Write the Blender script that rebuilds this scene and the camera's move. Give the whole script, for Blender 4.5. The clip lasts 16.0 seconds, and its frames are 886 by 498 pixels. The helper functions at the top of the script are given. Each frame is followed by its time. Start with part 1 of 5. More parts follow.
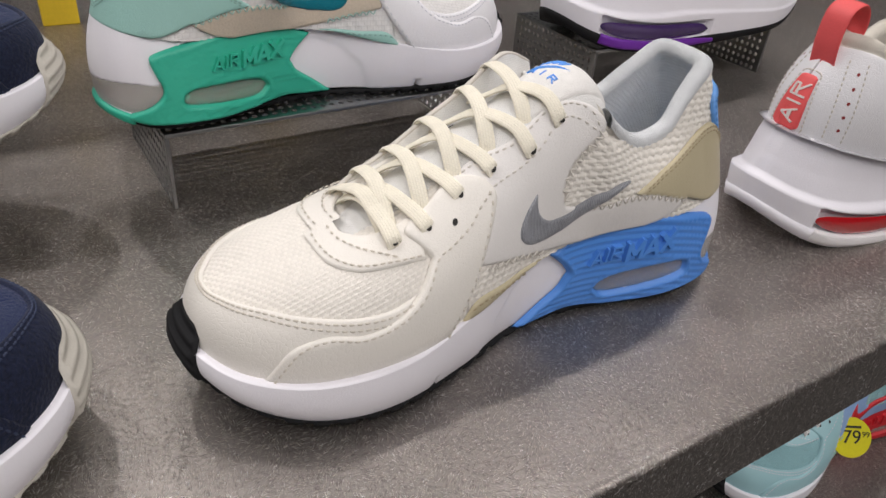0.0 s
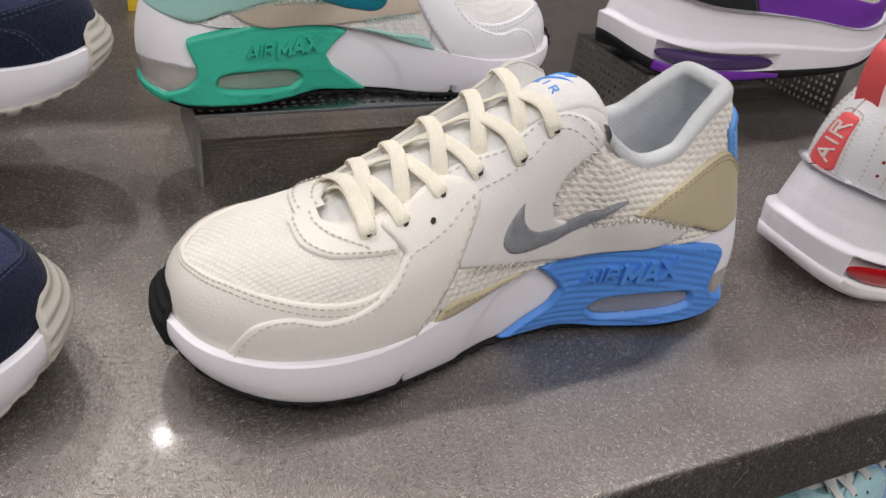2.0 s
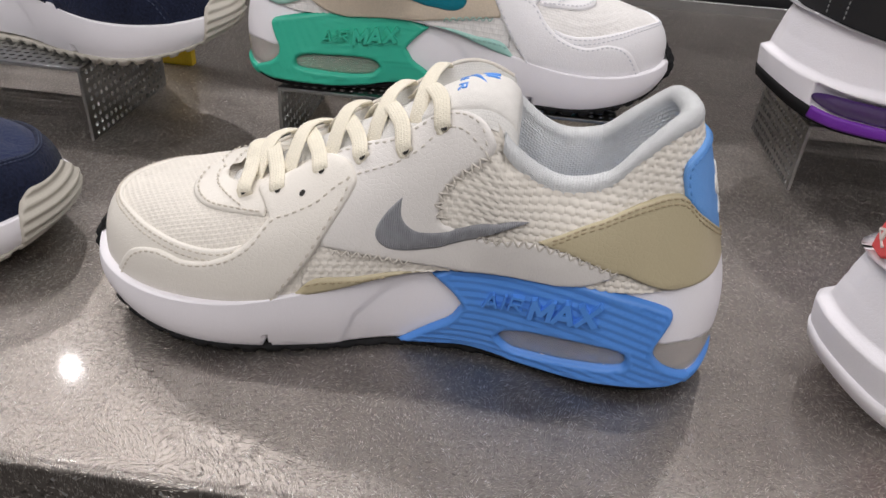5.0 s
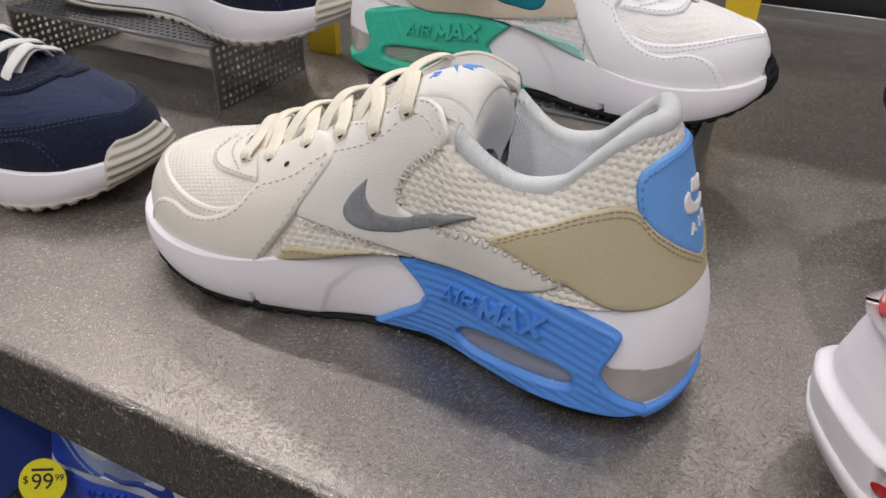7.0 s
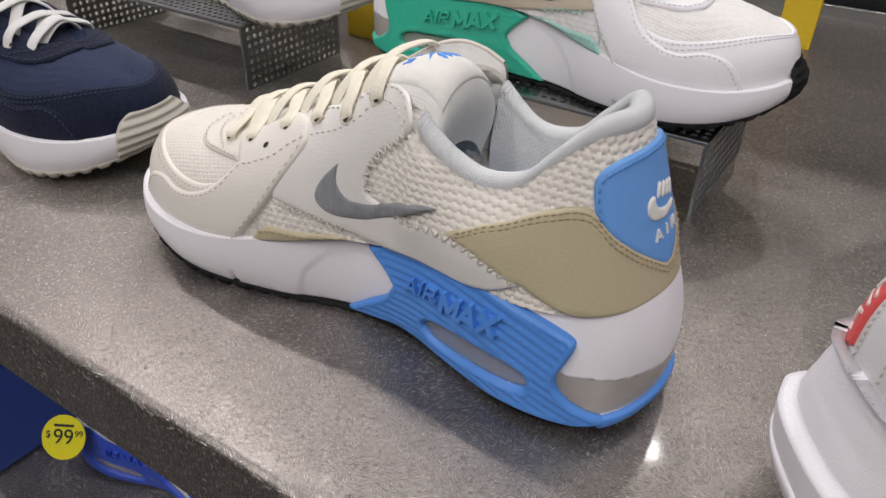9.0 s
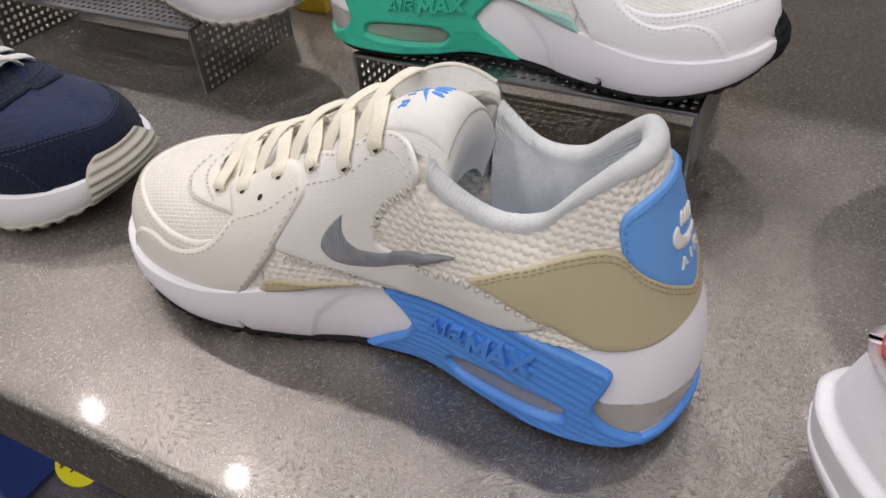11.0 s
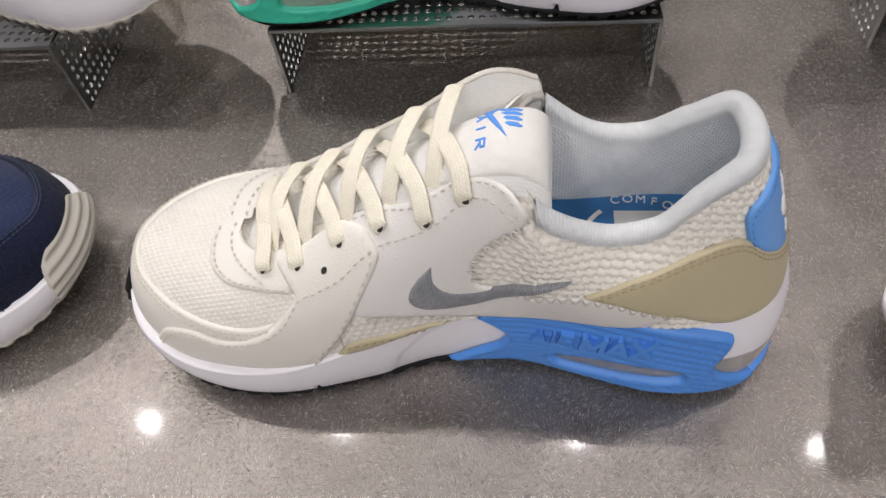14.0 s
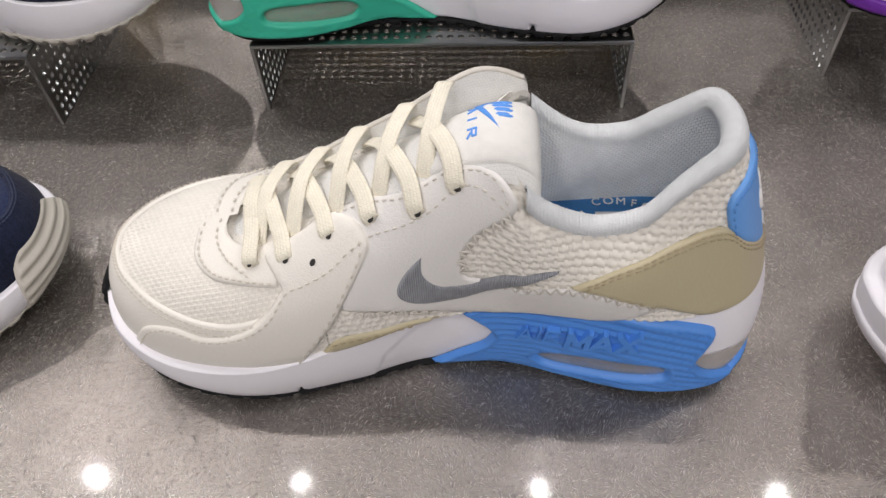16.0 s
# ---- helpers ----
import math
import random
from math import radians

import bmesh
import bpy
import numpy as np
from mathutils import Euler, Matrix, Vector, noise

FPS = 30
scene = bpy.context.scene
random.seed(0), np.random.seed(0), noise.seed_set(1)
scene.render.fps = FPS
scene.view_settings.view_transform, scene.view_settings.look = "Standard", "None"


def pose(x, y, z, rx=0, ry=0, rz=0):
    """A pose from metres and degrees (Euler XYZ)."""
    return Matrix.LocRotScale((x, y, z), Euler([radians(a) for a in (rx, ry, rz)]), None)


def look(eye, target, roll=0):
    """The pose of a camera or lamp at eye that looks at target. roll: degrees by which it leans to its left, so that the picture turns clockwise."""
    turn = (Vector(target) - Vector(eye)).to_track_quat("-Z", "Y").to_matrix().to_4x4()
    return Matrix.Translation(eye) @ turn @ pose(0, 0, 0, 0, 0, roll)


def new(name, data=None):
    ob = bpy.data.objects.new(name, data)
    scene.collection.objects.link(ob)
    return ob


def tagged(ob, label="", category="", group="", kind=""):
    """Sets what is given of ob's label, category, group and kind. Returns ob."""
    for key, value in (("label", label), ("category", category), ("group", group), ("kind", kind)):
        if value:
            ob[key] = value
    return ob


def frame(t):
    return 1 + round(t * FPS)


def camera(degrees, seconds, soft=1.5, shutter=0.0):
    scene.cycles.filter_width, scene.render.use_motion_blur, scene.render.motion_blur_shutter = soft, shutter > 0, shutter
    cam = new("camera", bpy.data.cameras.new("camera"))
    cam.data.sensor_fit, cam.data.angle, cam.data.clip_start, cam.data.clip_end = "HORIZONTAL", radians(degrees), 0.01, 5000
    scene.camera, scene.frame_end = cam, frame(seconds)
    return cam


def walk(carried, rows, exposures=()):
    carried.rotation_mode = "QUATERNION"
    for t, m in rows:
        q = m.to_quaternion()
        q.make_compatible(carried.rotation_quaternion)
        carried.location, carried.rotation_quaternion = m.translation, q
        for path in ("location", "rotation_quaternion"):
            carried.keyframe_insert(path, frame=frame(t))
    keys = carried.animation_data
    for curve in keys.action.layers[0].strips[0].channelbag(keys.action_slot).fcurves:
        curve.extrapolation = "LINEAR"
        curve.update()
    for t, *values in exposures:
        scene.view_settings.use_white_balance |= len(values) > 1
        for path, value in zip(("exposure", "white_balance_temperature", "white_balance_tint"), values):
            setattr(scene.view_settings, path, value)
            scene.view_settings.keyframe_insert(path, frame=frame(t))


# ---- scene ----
cam = camera(62.5, 16.0)
PATH = [
    (0.0, -0.12267, -0.10804, 0.21956, 56.257, -4.388, -31.741),
    (0.5, -0.12051, -0.10763, 0.21797, 56.245, -4.786, -30.803),
    (1.0, -0.11733, -0.11153, 0.21801, 56.428, -5.244, -29.008),
    (1.5, -0.10533, -0.12064, 0.21597, 56.648, -5.812, -26.327),
    (2.0, -0.08738, -0.13075, 0.21640, 56.959, -6.265, -22.750),
    (2.5, -0.06788, -0.13978, 0.21368, 57.284, -6.644, -18.497),
    (3.0, -0.03965, -0.14583, 0.21075, 57.424, -6.697, -13.553),
    (3.5, -0.01064, -0.15157, 0.20909, 57.408, -6.363, -8.396),
    (4.0, 0.02100, -0.15880, 0.21402, 57.453, -5.534, -3.010),
    (4.2, 0.03482, -0.15905, 0.21345, 57.272, -5.249, -1.009),
    (6.3, 0.17696, -0.14187, 0.21294, 57.385, -0.892, 20.464),
    (6.5, 0.18329, -0.13854, 0.21283, 57.367, -0.843, 22.286),
    (7.0, 0.19812, -0.13154, 0.20985, 57.148, -1.008, 26.583),
    (7.5, 0.21826, -0.11994, 0.21019, 56.916, -1.261, 30.034),
    (8.0, 0.22938, -0.11363, 0.20710, 56.519, -1.467, 32.493),
    (8.2, 0.23155, -0.11106, 0.20708, 56.505, -1.539, 33.307),
    (10.3, 0.22563, -0.09990, 0.21996, 53.578, 0.192, 32.269),
    (10.5, 0.21699, -0.09664, 0.22618, 52.660, 1.224, 30.652),
    (11.0, 0.19764, -0.08812, 0.24204, 49.723, 3.183, 26.341),
    (11.5, 0.17384, -0.08409, 0.25387, 46.496, 4.771, 21.422),
    (12.0, 0.15170, -0.07365, 0.26572, 43.053, 5.747, 16.326),
    (12.5, 0.13055, -0.06468, 0.27173, 39.924, 6.347, 11.940),
    (13.0, 0.10954, -0.05863, 0.28241, 37.608, 6.294, 8.343),
    (13.5, 0.09790, -0.05502, 0.28762, 36.183, 5.857, 5.801),
    (14.0, 0.09240, -0.05579, 0.28852, 35.668, 5.319, 4.341),
    (14.5, 0.08905, -0.05726, 0.28767, 35.910, 4.619, 3.553),
    (15.0, 0.08823, -0.05791, 0.28663, 36.485, 3.906, 3.113),
    (15.5, 0.08342, -0.06539, 0.28349, 37.834, 3.256, 2.834),
    (16.0, 0.08145, -0.07582, 0.27766, 39.782, 2.545, 2.510),
]
walk(cam, [(t, pose(x, y, z, rx, ry, rz)) for t, x, y, z, rx, ry, rz in PATH])

# ---- light ----
world = bpy.data.worlds.new("world")
scene.world = world
world.use_nodes = True
world.node_tree.nodes["Background"].inputs[0].default_value = (0.9, 0.95, 1.0, 1)
world.node_tree.nodes["Background"].inputs[1].default_value = 0.005

CEIL = 1.95


def ceiling_lamp(x, y, watts, size=0.11, name="ceiling_spot"):
    data = bpy.data.lights.new(name, "AREA")
    data.shape, data.size, data.energy, data.color = "DISK", size, watts, (0.99, 0.945, 0.945)
    ob = new(name, data)
    ob.matrix_basis = look((x, y, CEIL - 0.03), (x * 0.5, y * 0.35, 0))
    return ob


for lx in (-1.85, -1.16, -0.50, 0.24, 0.95, 1.6):
    ceiling_lamp(lx, 0.80, 7 if lx < -1 else 3.9, 0.035)
for lx in (-1.58, -0.84, -0.10, 0.64):
    ceiling_lamp(lx, 1.90, 8 if lx < -0.8 else 4.0, 0.06)
for lx in (-1.5, -0.5, 0.5, 1.5):
    ceiling_lamp(lx, -0.9, 4.8)
    # unseen row further out, added to brighten the shoes' front-facing sides
    ceiling_lamp(lx, -1.9, 8.8)
# weak unseen row overhead, added to brighten the shoes' insides
for lx in (-1.2, -0.4, 0.4, 1.2):
    ceiling_lamp(lx, -0.22, 0.6)

# ---- materials ----


def material(name, base, rough=0.5, metal=0.0, bump=0.0, scale=300.0, vary=0.06, spec=0.5, coat=0.0, sheen=0.0, trans=0.0, coords="Object"):
    """A surface with grain and stains at two scales and a fine relief."""
    m = bpy.data.materials.new(name)
    m.use_nodes = True
    nt = m.node_tree
    bs = nt.nodes["Principled BSDF"]
    tc = nt.nodes.new("ShaderNodeTexCoord")
    fine = nt.nodes.new("ShaderNodeTexNoise")
    fine.inputs["Scale"].default_value, fine.inputs["Detail"].default_value = scale, 4
    coarse = nt.nodes.new("ShaderNodeTexNoise")
    coarse.inputs["Scale"].default_value, coarse.inputs["Detail"].default_value = 24, 3
    nt.links.new(tc.outputs[coords], fine.inputs["Vector"])
    nt.links.new(tc.outputs["Object"], coarse.inputs["Vector"])
    add = nt.nodes.new("ShaderNodeMath")
    add.operation = "ADD"
    nt.links.new(fine.outputs["Fac"], add.inputs[0])
    nt.links.new(coarse.outputs["Fac"], add.inputs[1])
    ramp = nt.nodes.new("ShaderNodeMapRange")
    ramp.inputs[1].default_value, ramp.inputs[2].default_value = 0.7, 1.3
    ramp.inputs[3].default_value, ramp.inputs[4].default_value = 1 - vary, 1 + vary
    nt.links.new(add.outputs[0], ramp.inputs[0])
    mul = nt.nodes.new("ShaderNodeVectorMath")
    mul.operation = "SCALE"
    mul.inputs[0].default_value = base
    nt.links.new(ramp.outputs[0], mul.inputs["Scale"])
    nt.links.new(mul.outputs[0], bs.inputs["Base Color"])
    bs.inputs["Roughness"].default_value, bs.inputs["Metallic"].default_value = rough, metal
    bs.inputs["Specular IOR Level"].default_value = spec
    bs.inputs["Coat Weight"].default_value = coat
    bs.inputs["Sheen Weight"].default_value = sheen
    bs.inputs["Transmission Weight"].default_value = trans
    if bump:
        bp = nt.nodes.new("ShaderNodeBump")
        bp.inputs["Strength"].default_value, bp.inputs["Distance"].default_value = 1.0, bump
        nt.links.new(fine.outputs["Fac"], bp.inputs["Height"])
        nt.links.new(bp.outputs[0], bs.inputs["Normal"])
    return m


def chain(m):
    nt = m.node_tree
    return nt, nt.nodes["Principled BSDF"], lambda kind, **kw: node(nt, kind, **kw)


def node(nt, kind, **inputs):
    n = nt.nodes.new("ShaderNode" + kind)
    for key, value in inputs.items():
        n.inputs[key.replace("_", " ")].default_value = value
    return n


def math_node(nt, op, a, b):
    n = nt.nodes.new("ShaderNodeMath")
    n.operation = op
    for i, x in enumerate((a, b)):
        if isinstance(x, (int, float)):
            n.inputs[i].default_value = x
        else:
            nt.links.new(x, n.inputs[i])
    return n.outputs[0]


def relief(m, height, distance, strength=1.0):
    nt, bs, _ = chain(m)
    bp = node(nt, "Bump", Strength=strength, Distance=distance)
    if bs.inputs["Normal"].links:
        nt.links.new(bs.inputs["Normal"].links[0].from_socket, bp.inputs["Normal"])
    nt.links.new(height, bp.inputs["Height"])
    nt.links.new(bp.outputs[0], bs.inputs["Normal"])


def leather(name, base, rough=0.48, grain=480, depth=0.00009, vary=0.03):
    """Tumbled leather: soft pebbles with creases between them."""
    m = material(name, base, rough, bump=0.00004, scale=1800, vary=vary)
    nt, bs, mk = chain(m)
    tc = mk("TexCoord")
    warp = mk("TexNoise", Scale=160.0, Detail=2.0)
    nt.links.new(tc.outputs["Object"], warp.inputs["Vector"])
    mix = nt.nodes.new("ShaderNodeVectorMath")
    mix.operation = "MULTIPLY_ADD"
    mix.inputs[1].default_value = (0.004, 0.004, 0.004)
    nt.links.new(warp.outputs["Color"], mix.inputs[0])
    nt.links.new(tc.outputs["Object"], mix.inputs[2])
    vo = mk("TexVoronoi", Scale=float(grain))
    vo.feature = "DISTANCE_TO_EDGE"
    nt.links.new(mix.outputs[0], vo.inputs["Vector"])
    lo = math_node(nt, "MINIMUM", vo.outputs["Distance"], 0.12)
    big = mk("TexNoise", Scale=60.0, Detail=1.0)
    nt.links.new(tc.outputs["Object"], big.inputs["Vector"])
    part_of = math_node(nt, "MULTIPLY", lo, math_node(nt, "MULTIPLY", big.outputs["Fac"], 9.0))
    relief(m, part_of, depth)
    return m


def fabric(name, base, cell=(0.0011, 0.0011), depth=0.0002, rough=0.85, vary=0.05, dark=0.75, sheen=0.15, gap=0.13):
    """Woven or knitted cloth: small cells in staggered rows, darker in the gaps."""
    m = material(name, base, rough, vary=vary, sheen=sheen, spec=0.25)
    nt, bs, mk = chain(m)
    tc = mk("TexCoord")
    br = mk("TexBrick", Scale=1.0, Mortar_Size=min(cell) * gap, Mortar_Smooth=1.0, Brick_Width=cell[0], Row_Height=cell[1])
    br.inputs["Color1"].default_value = br.inputs["Color2"].default_value = (1, 1, 1, 1)
    br.inputs["Mortar"].default_value = (0, 0, 0, 1)
    nt.links.new(tc.outputs["UV"], br.inputs["Vector"])
    relief(m, br.outputs["Color"], depth)
    old = bs.inputs["Base Color"].links[0].from_socket
    mr = mk("MapRange")
    mr.inputs[3].default_value = dark
    nt.links.new(br.outputs["Color"], mr.inputs[0])
    sc = nt.nodes.new("ShaderNodeVectorMath")
    sc.operation = "SCALE"
    nt.links.new(old, sc.inputs[0])
    nt.links.new(mr.outputs[0], sc.inputs["Scale"])
    nt.links.new(sc.outputs[0], bs.inputs["Base Color"])
    return m


def scratched_steel(name, base, rough):
    """Steel ground in short random swirls, with stains."""
    m = material(name, base, rough, 1.0, scale=60, vary=0.10)
    nt, bs, mk = chain(m)
    tc = mk("TexCoord")
    masks = []
    for cells, across, along, low, high in ((130.0, 4200.0, 300.0, 0.60, 0.70), (95.0, 3600.0, 240.0, 0.62, 0.72), (110.0, 3600.0, 260.0, 0.58, 0.72)):
        vo = mk("TexVoronoi", Scale=cells)
        nt.links.new(tc.outputs["Object"], vo.inputs["Vector"])
        sep = mk("SeparateColor")
        nt.links.new(vo.outputs["Color"], sep.inputs[0])
        turn = mk("VectorRotate")
        turn.rotation_type = "Z_AXIS"
        nt.links.new(tc.outputs["Object"], turn.inputs["Vector"])
        nt.links.new(math_node(nt, "MULTIPLY", sep.outputs[0], 6.28), turn.inputs["Angle"])
        mp = mk("Mapping")
        mp.inputs["Scale"].default_value = (across, along, 420.0)
        nt.links.new(turn.outputs[0], mp.inputs["Vector"])
        no = mk("TexNoise", Scale=1.0, Detail=1.0, Roughness=0.5)
        nt.links.new(mp.outputs[0], no.inputs["Vector"])
        mr = mk("MapRange")
        mr.inputs[1].default_value, mr.inputs[2].default_value = low, high
        nt.links.new(no.outputs["Fac"], mr.inputs[0])
        masks.append(mr.outputs[0])
        relief(m, mr.outputs[0], 0.0002)
    bright = math_node(nt, "ADD", math_node(nt, "MULTIPLY", masks[0], 2.8), math_node(nt, "ADD", math_node(nt, "MULTIPLY", masks[1], 2.3), 0.86))
    bright = math_node(nt, "SUBTRACT", bright, math_node(nt, "MULTIPLY", masks[2], 0.55))
    old = bs.inputs["Base Color"].links[0].from_socket
    sc = nt.nodes.new("ShaderNodeVectorMath")
    sc.operation = "SCALE"
    nt.links.new(old, sc.inputs[0])
    nt.links.new(bright, sc.inputs["Scale"])
    nt.links.new(sc.outputs[0], bs.inputs["Base Color"])
    bs.inputs["Coat Weight"].default_value, bs.inputs["Coat Roughness"].default_value = 0.12, 0.07
    smear = mk("TexNoise", Scale=14.0, Detail=5.0)
    nt.links.new(tc.outputs["Object"], smear.inputs["Vector"])
    nt.links.new(math_node(nt, "ADD", math_node(nt, "MULTIPLY", smear.outputs["Fac"], 0.16), rough - 0.08), bs.inputs["Roughness"])
    return m


def clear_film(name, tint):
    m = material(name, tint, 0.12, vary=0.03, trans=0.72, spec=0.5)
    m.node_tree.nodes["Principled BSDF"].inputs["IOR"].default_value = 1.35
    return m


M_STEEL = scratched_steel("ground_steel", (0.40, 0.362, 0.332), 0.42)
M_RISER = material("riser_steel", (0.33, 0.34, 0.34), 0.30, 1.0, 0.00002, 900, vary=0.12)
M_FLOOR = material("grey_floor", (0.12, 0.115, 0.11), 0.5, bump=0.0002, scale=60)
M_WALL = material("painted_wall", (0.14, 0.135, 0.13), 0.8, bump=0.0002, scale=120)
M_CEIL = material("dark_ceiling", (0.07, 0.07, 0.075), 0.85, bump=0.0002, scale=80)
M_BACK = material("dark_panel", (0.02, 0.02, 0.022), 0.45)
M_YELLOW = material("yellow_card", (0.72, 0.50, 0.02), 0.5)
M_TAG = material("yellow_sticker", (0.75, 0.68, 0.02), 0.4)
M_INK = material("black_ink", (0.02, 0.02, 0.02), 0.5)
M_HOLE = material("dark_hole", (0.03, 0.028, 0.025), 0.9)
M_LAMP = material("lamp_housing", (0.6, 0.6, 0.6), 0.4)

CREAM = dict(
    mesh=fabric("cream_knit", (0.80, 0.76, 0.69), (0.0040, 0.0029), 0.00012, vary=0.05, dark=0.93, gap=0.24), cap=leather("cream_leather", (0.79, 0.755, 0.69)), overlay=leather("cream_leather_side", (0.79, 0.755, 0.69)),
    quarter=leather("offwhite_leather", (0.77, 0.745, 0.715)), heel=leather("tan_leather", (0.52, 0.455, 0.30), grain=420, depth=0.0001), tab=leather("blue_leather", (0.15, 0.37, 0.80), grain=480),
    tick=fabric("silver_embroidery", (0.33, 0.34, 0.37), (0.0008, 0.3), 0.0005, rough=0.38, vary=0.2, dark=0.75, sheen=0.3, gap=0.3), plate=material("blue_rubber", (0.085, 0.27, 0.73), 0.45, bump=0.00004, scale=1500, vary=0.03),
    sole=leather("white_foam", (0.87, 0.85, 0.89), 0.5, 620, 0.00005, 0.02), tread=material("black_rubber", (0.010, 0.010, 0.011), 0.7, bump=0.00005, scale=1200, spec=0.2), clear=clear_film("clear_film", (0.78, 0.74, 0.68)),
    lining=fabric("pale_lining", (0.88, 0.90, 0.91), (0.0024, 0.0018), 0.0004, dark=0.93, gap=0.28), insole=fabric("blue_insole", (0.09, 0.34, 0.78), (0.0028, 0.0018), 0.0003, dark=0.55), tongue=fabric("white_tongue", (0.84, 0.83, 0.80), (0.0012, 0.0010), 0.0001, dark=0.88),
    label=fabric("woven_label", (0.86, 0.84, 0.80), (0.0009, 0.0007), 0.00008, dark=0.9), print=material("blue_print", (0.09, 0.30, 0.78), 0.5), lace=fabric("cream_lace", (0.90, 0.845, 0.70), (0.0016, 0.0011), 0.00015, dark=0.93, gap=0.2), hole=M_HOLE,
    # cream and white thread are darkened: stitch-hole shade is put into their colour
    thread=material("cream_thread_shaded", (0.62, 0.57, 0.49), 0.7), thread2=material("white_thread_shaded", (0.62, 0.58, 0.52), 0.7), thread3=material("tan_thread", (0.40, 0.33, 0.21), 0.7), thread4=material("blue_thread", (0.10, 0.28, 0.66), 0.7))
MINT = dict(
    CREAM, mesh=fabric("white_knit", (0.82, 0.80, 0.78), (0.0040, 0.0029), 0.00012, dark=0.93, gap=0.24), cap=leather("white_leather", (0.84, 0.83, 0.85)), overlay=leather("white_leather_side", (0.84, 0.83, 0.85)),
    quarter=material("beige_suede", (0.62, 0.53, 0.42), 0.95, bump=0.0002, scale=900, vary=0.08, sheen=0.4), heel=leather("mint_leather", (0.36, 0.62, 0.56)), tab=leather("mint_leather_tab", (0.36, 0.62, 0.56)),
    tick=fabric("teal_embroidery", (0.0, 0.20, 0.27), (0.02, 0.0006), 0.0002, rough=0.5), plate=material("green_rubber", (0.035, 0.46, 0.31), 0.45, bump=0.00004, scale=1500, vary=0.03), lace=fabric("white_lace", (0.85, 0.84, 0.82), (0.0016, 0.0011), 0.00025, dark=0.75),
    thread=material("lilac_thread", (0.70, 0.70, 0.74), 0.7), thread2=material("mint_thread", (0.38, 0.58, 0.52), 0.7), thread3=material("mint_thread_dark", (0.30, 0.50, 0.45), 0.7), thread4=material("mint_thread_tab", (0.33, 0.55, 0.5), 0.7))
SUEDE = material("navy_suede", (0.011, 0.015, 0.036), 0.95, bump=0.0008, scale=700, vary=0.5, sheen=0.08, spec=0.2)
NAVY = dict(
    MINT, mesh=fabric("navy_knit", (0.014, 0.026, 0.085), (0.0011, 0.0009), 0.00015, dark=0.5), cap=SUEDE, overlay=SUEDE, quarter=SUEDE, heel=SUEDE, tab=SUEDE, tread=material("stone_rubber", (0.50, 0.47, 0.41), 0.6, bump=0.00005, scale=1300),
    thread=material("navy_thread", (0.02, 0.03, 0.07), 0.7), thread2=material("navy_thread_side", (0.02, 0.03, 0.07), 0.7), thread3=material("navy_thread_heel", (0.02, 0.03, 0.07), 0.7), tongue=fabric("navy_tongue", (0.016, 0.024, 0.06), dark=0.6),
    tick=leather("white_mark", (0.8, 0.8, 0.8)))

# ---- shapes ----
def mesh_object(name, verts, faces, mat, parent=None, label="", smooth=True, uv=None):
    me = bpy.data.meshes.new(name)
    me.from_pydata([tuple(float(c) for c in v) for v in verts], [], [tuple(int(i) for i in f) for f in faces])
    if mat:
        me.materials.append(mat)
    if smooth:
        me.polygons.foreach_set("use_smooth", [True] * len(me.polygons))
    if uv is not None:
        lay = me.uv_layers.new(name="UVMap")
        idx = np.zeros(len(me.loops), dtype=int)
        me.loops.foreach_get("vertex_index", idx)
        lay.data.foreach_set("uv", np.asarray(uv, float)[idx].ravel())
    ob = new(name, me)
    if parent is not None:
        ob.parent = parent
    if label:
        tagged(ob, label)
    return ob


def box(name, lo, hi, mat, parent=None, label="", bevel=0.0, segments=2):
    bm = bmesh.new()
    bmesh.ops.create_cube(bm, size=1)
    for v in bm.verts:
        v.co = Vector([lo[i] + (v.co[i] + 0.5) * (hi[i] - lo[i]) for i in range(3)])
    if bevel:
        bmesh.ops.bevel(bm, geom=bm.edges[:], offset=bevel, segments=segments, affect="EDGES", profile=0.5)
    me = bpy.data.meshes.new(name)
    bm.to_mesh(me)
    bm.free()
    me.materials.append(mat)
    ob = new(name, me)
    if parent is not None:
        ob.parent = parent
    if label:
        tagged(ob, label)
    return ob


# ---- shoe geometry ----
def curve(table):
    """A smooth function through (x, value) knots."""
    xs, ys = np.array(table, float).T
    h = np.diff(xs)
    d = np.diff(ys) / h
    m = np.concatenate([[d[0]], (d[:-1] * h[1:] + d[1:] * h[:-1]) / (h[:-1] + h[1:]), [d[-1]]])

    def f(x):
        x = np.clip(np.asarray(x, float), xs[0], xs[-1])
        i = np.clip(np.searchsorted(xs, x) - 1, 0, len(h) - 1)
        t = (x - xs[i]) / h[i]
        return ((1 + 2 * t) * (1 - t) ** 2 * ys[i] + t * (1 - t) ** 2 * h[i] * m[i] + t * t * (3 - 2 * t) * ys[i + 1] + t * t * (t - 1) * h[i] * m[i + 1])
    return f


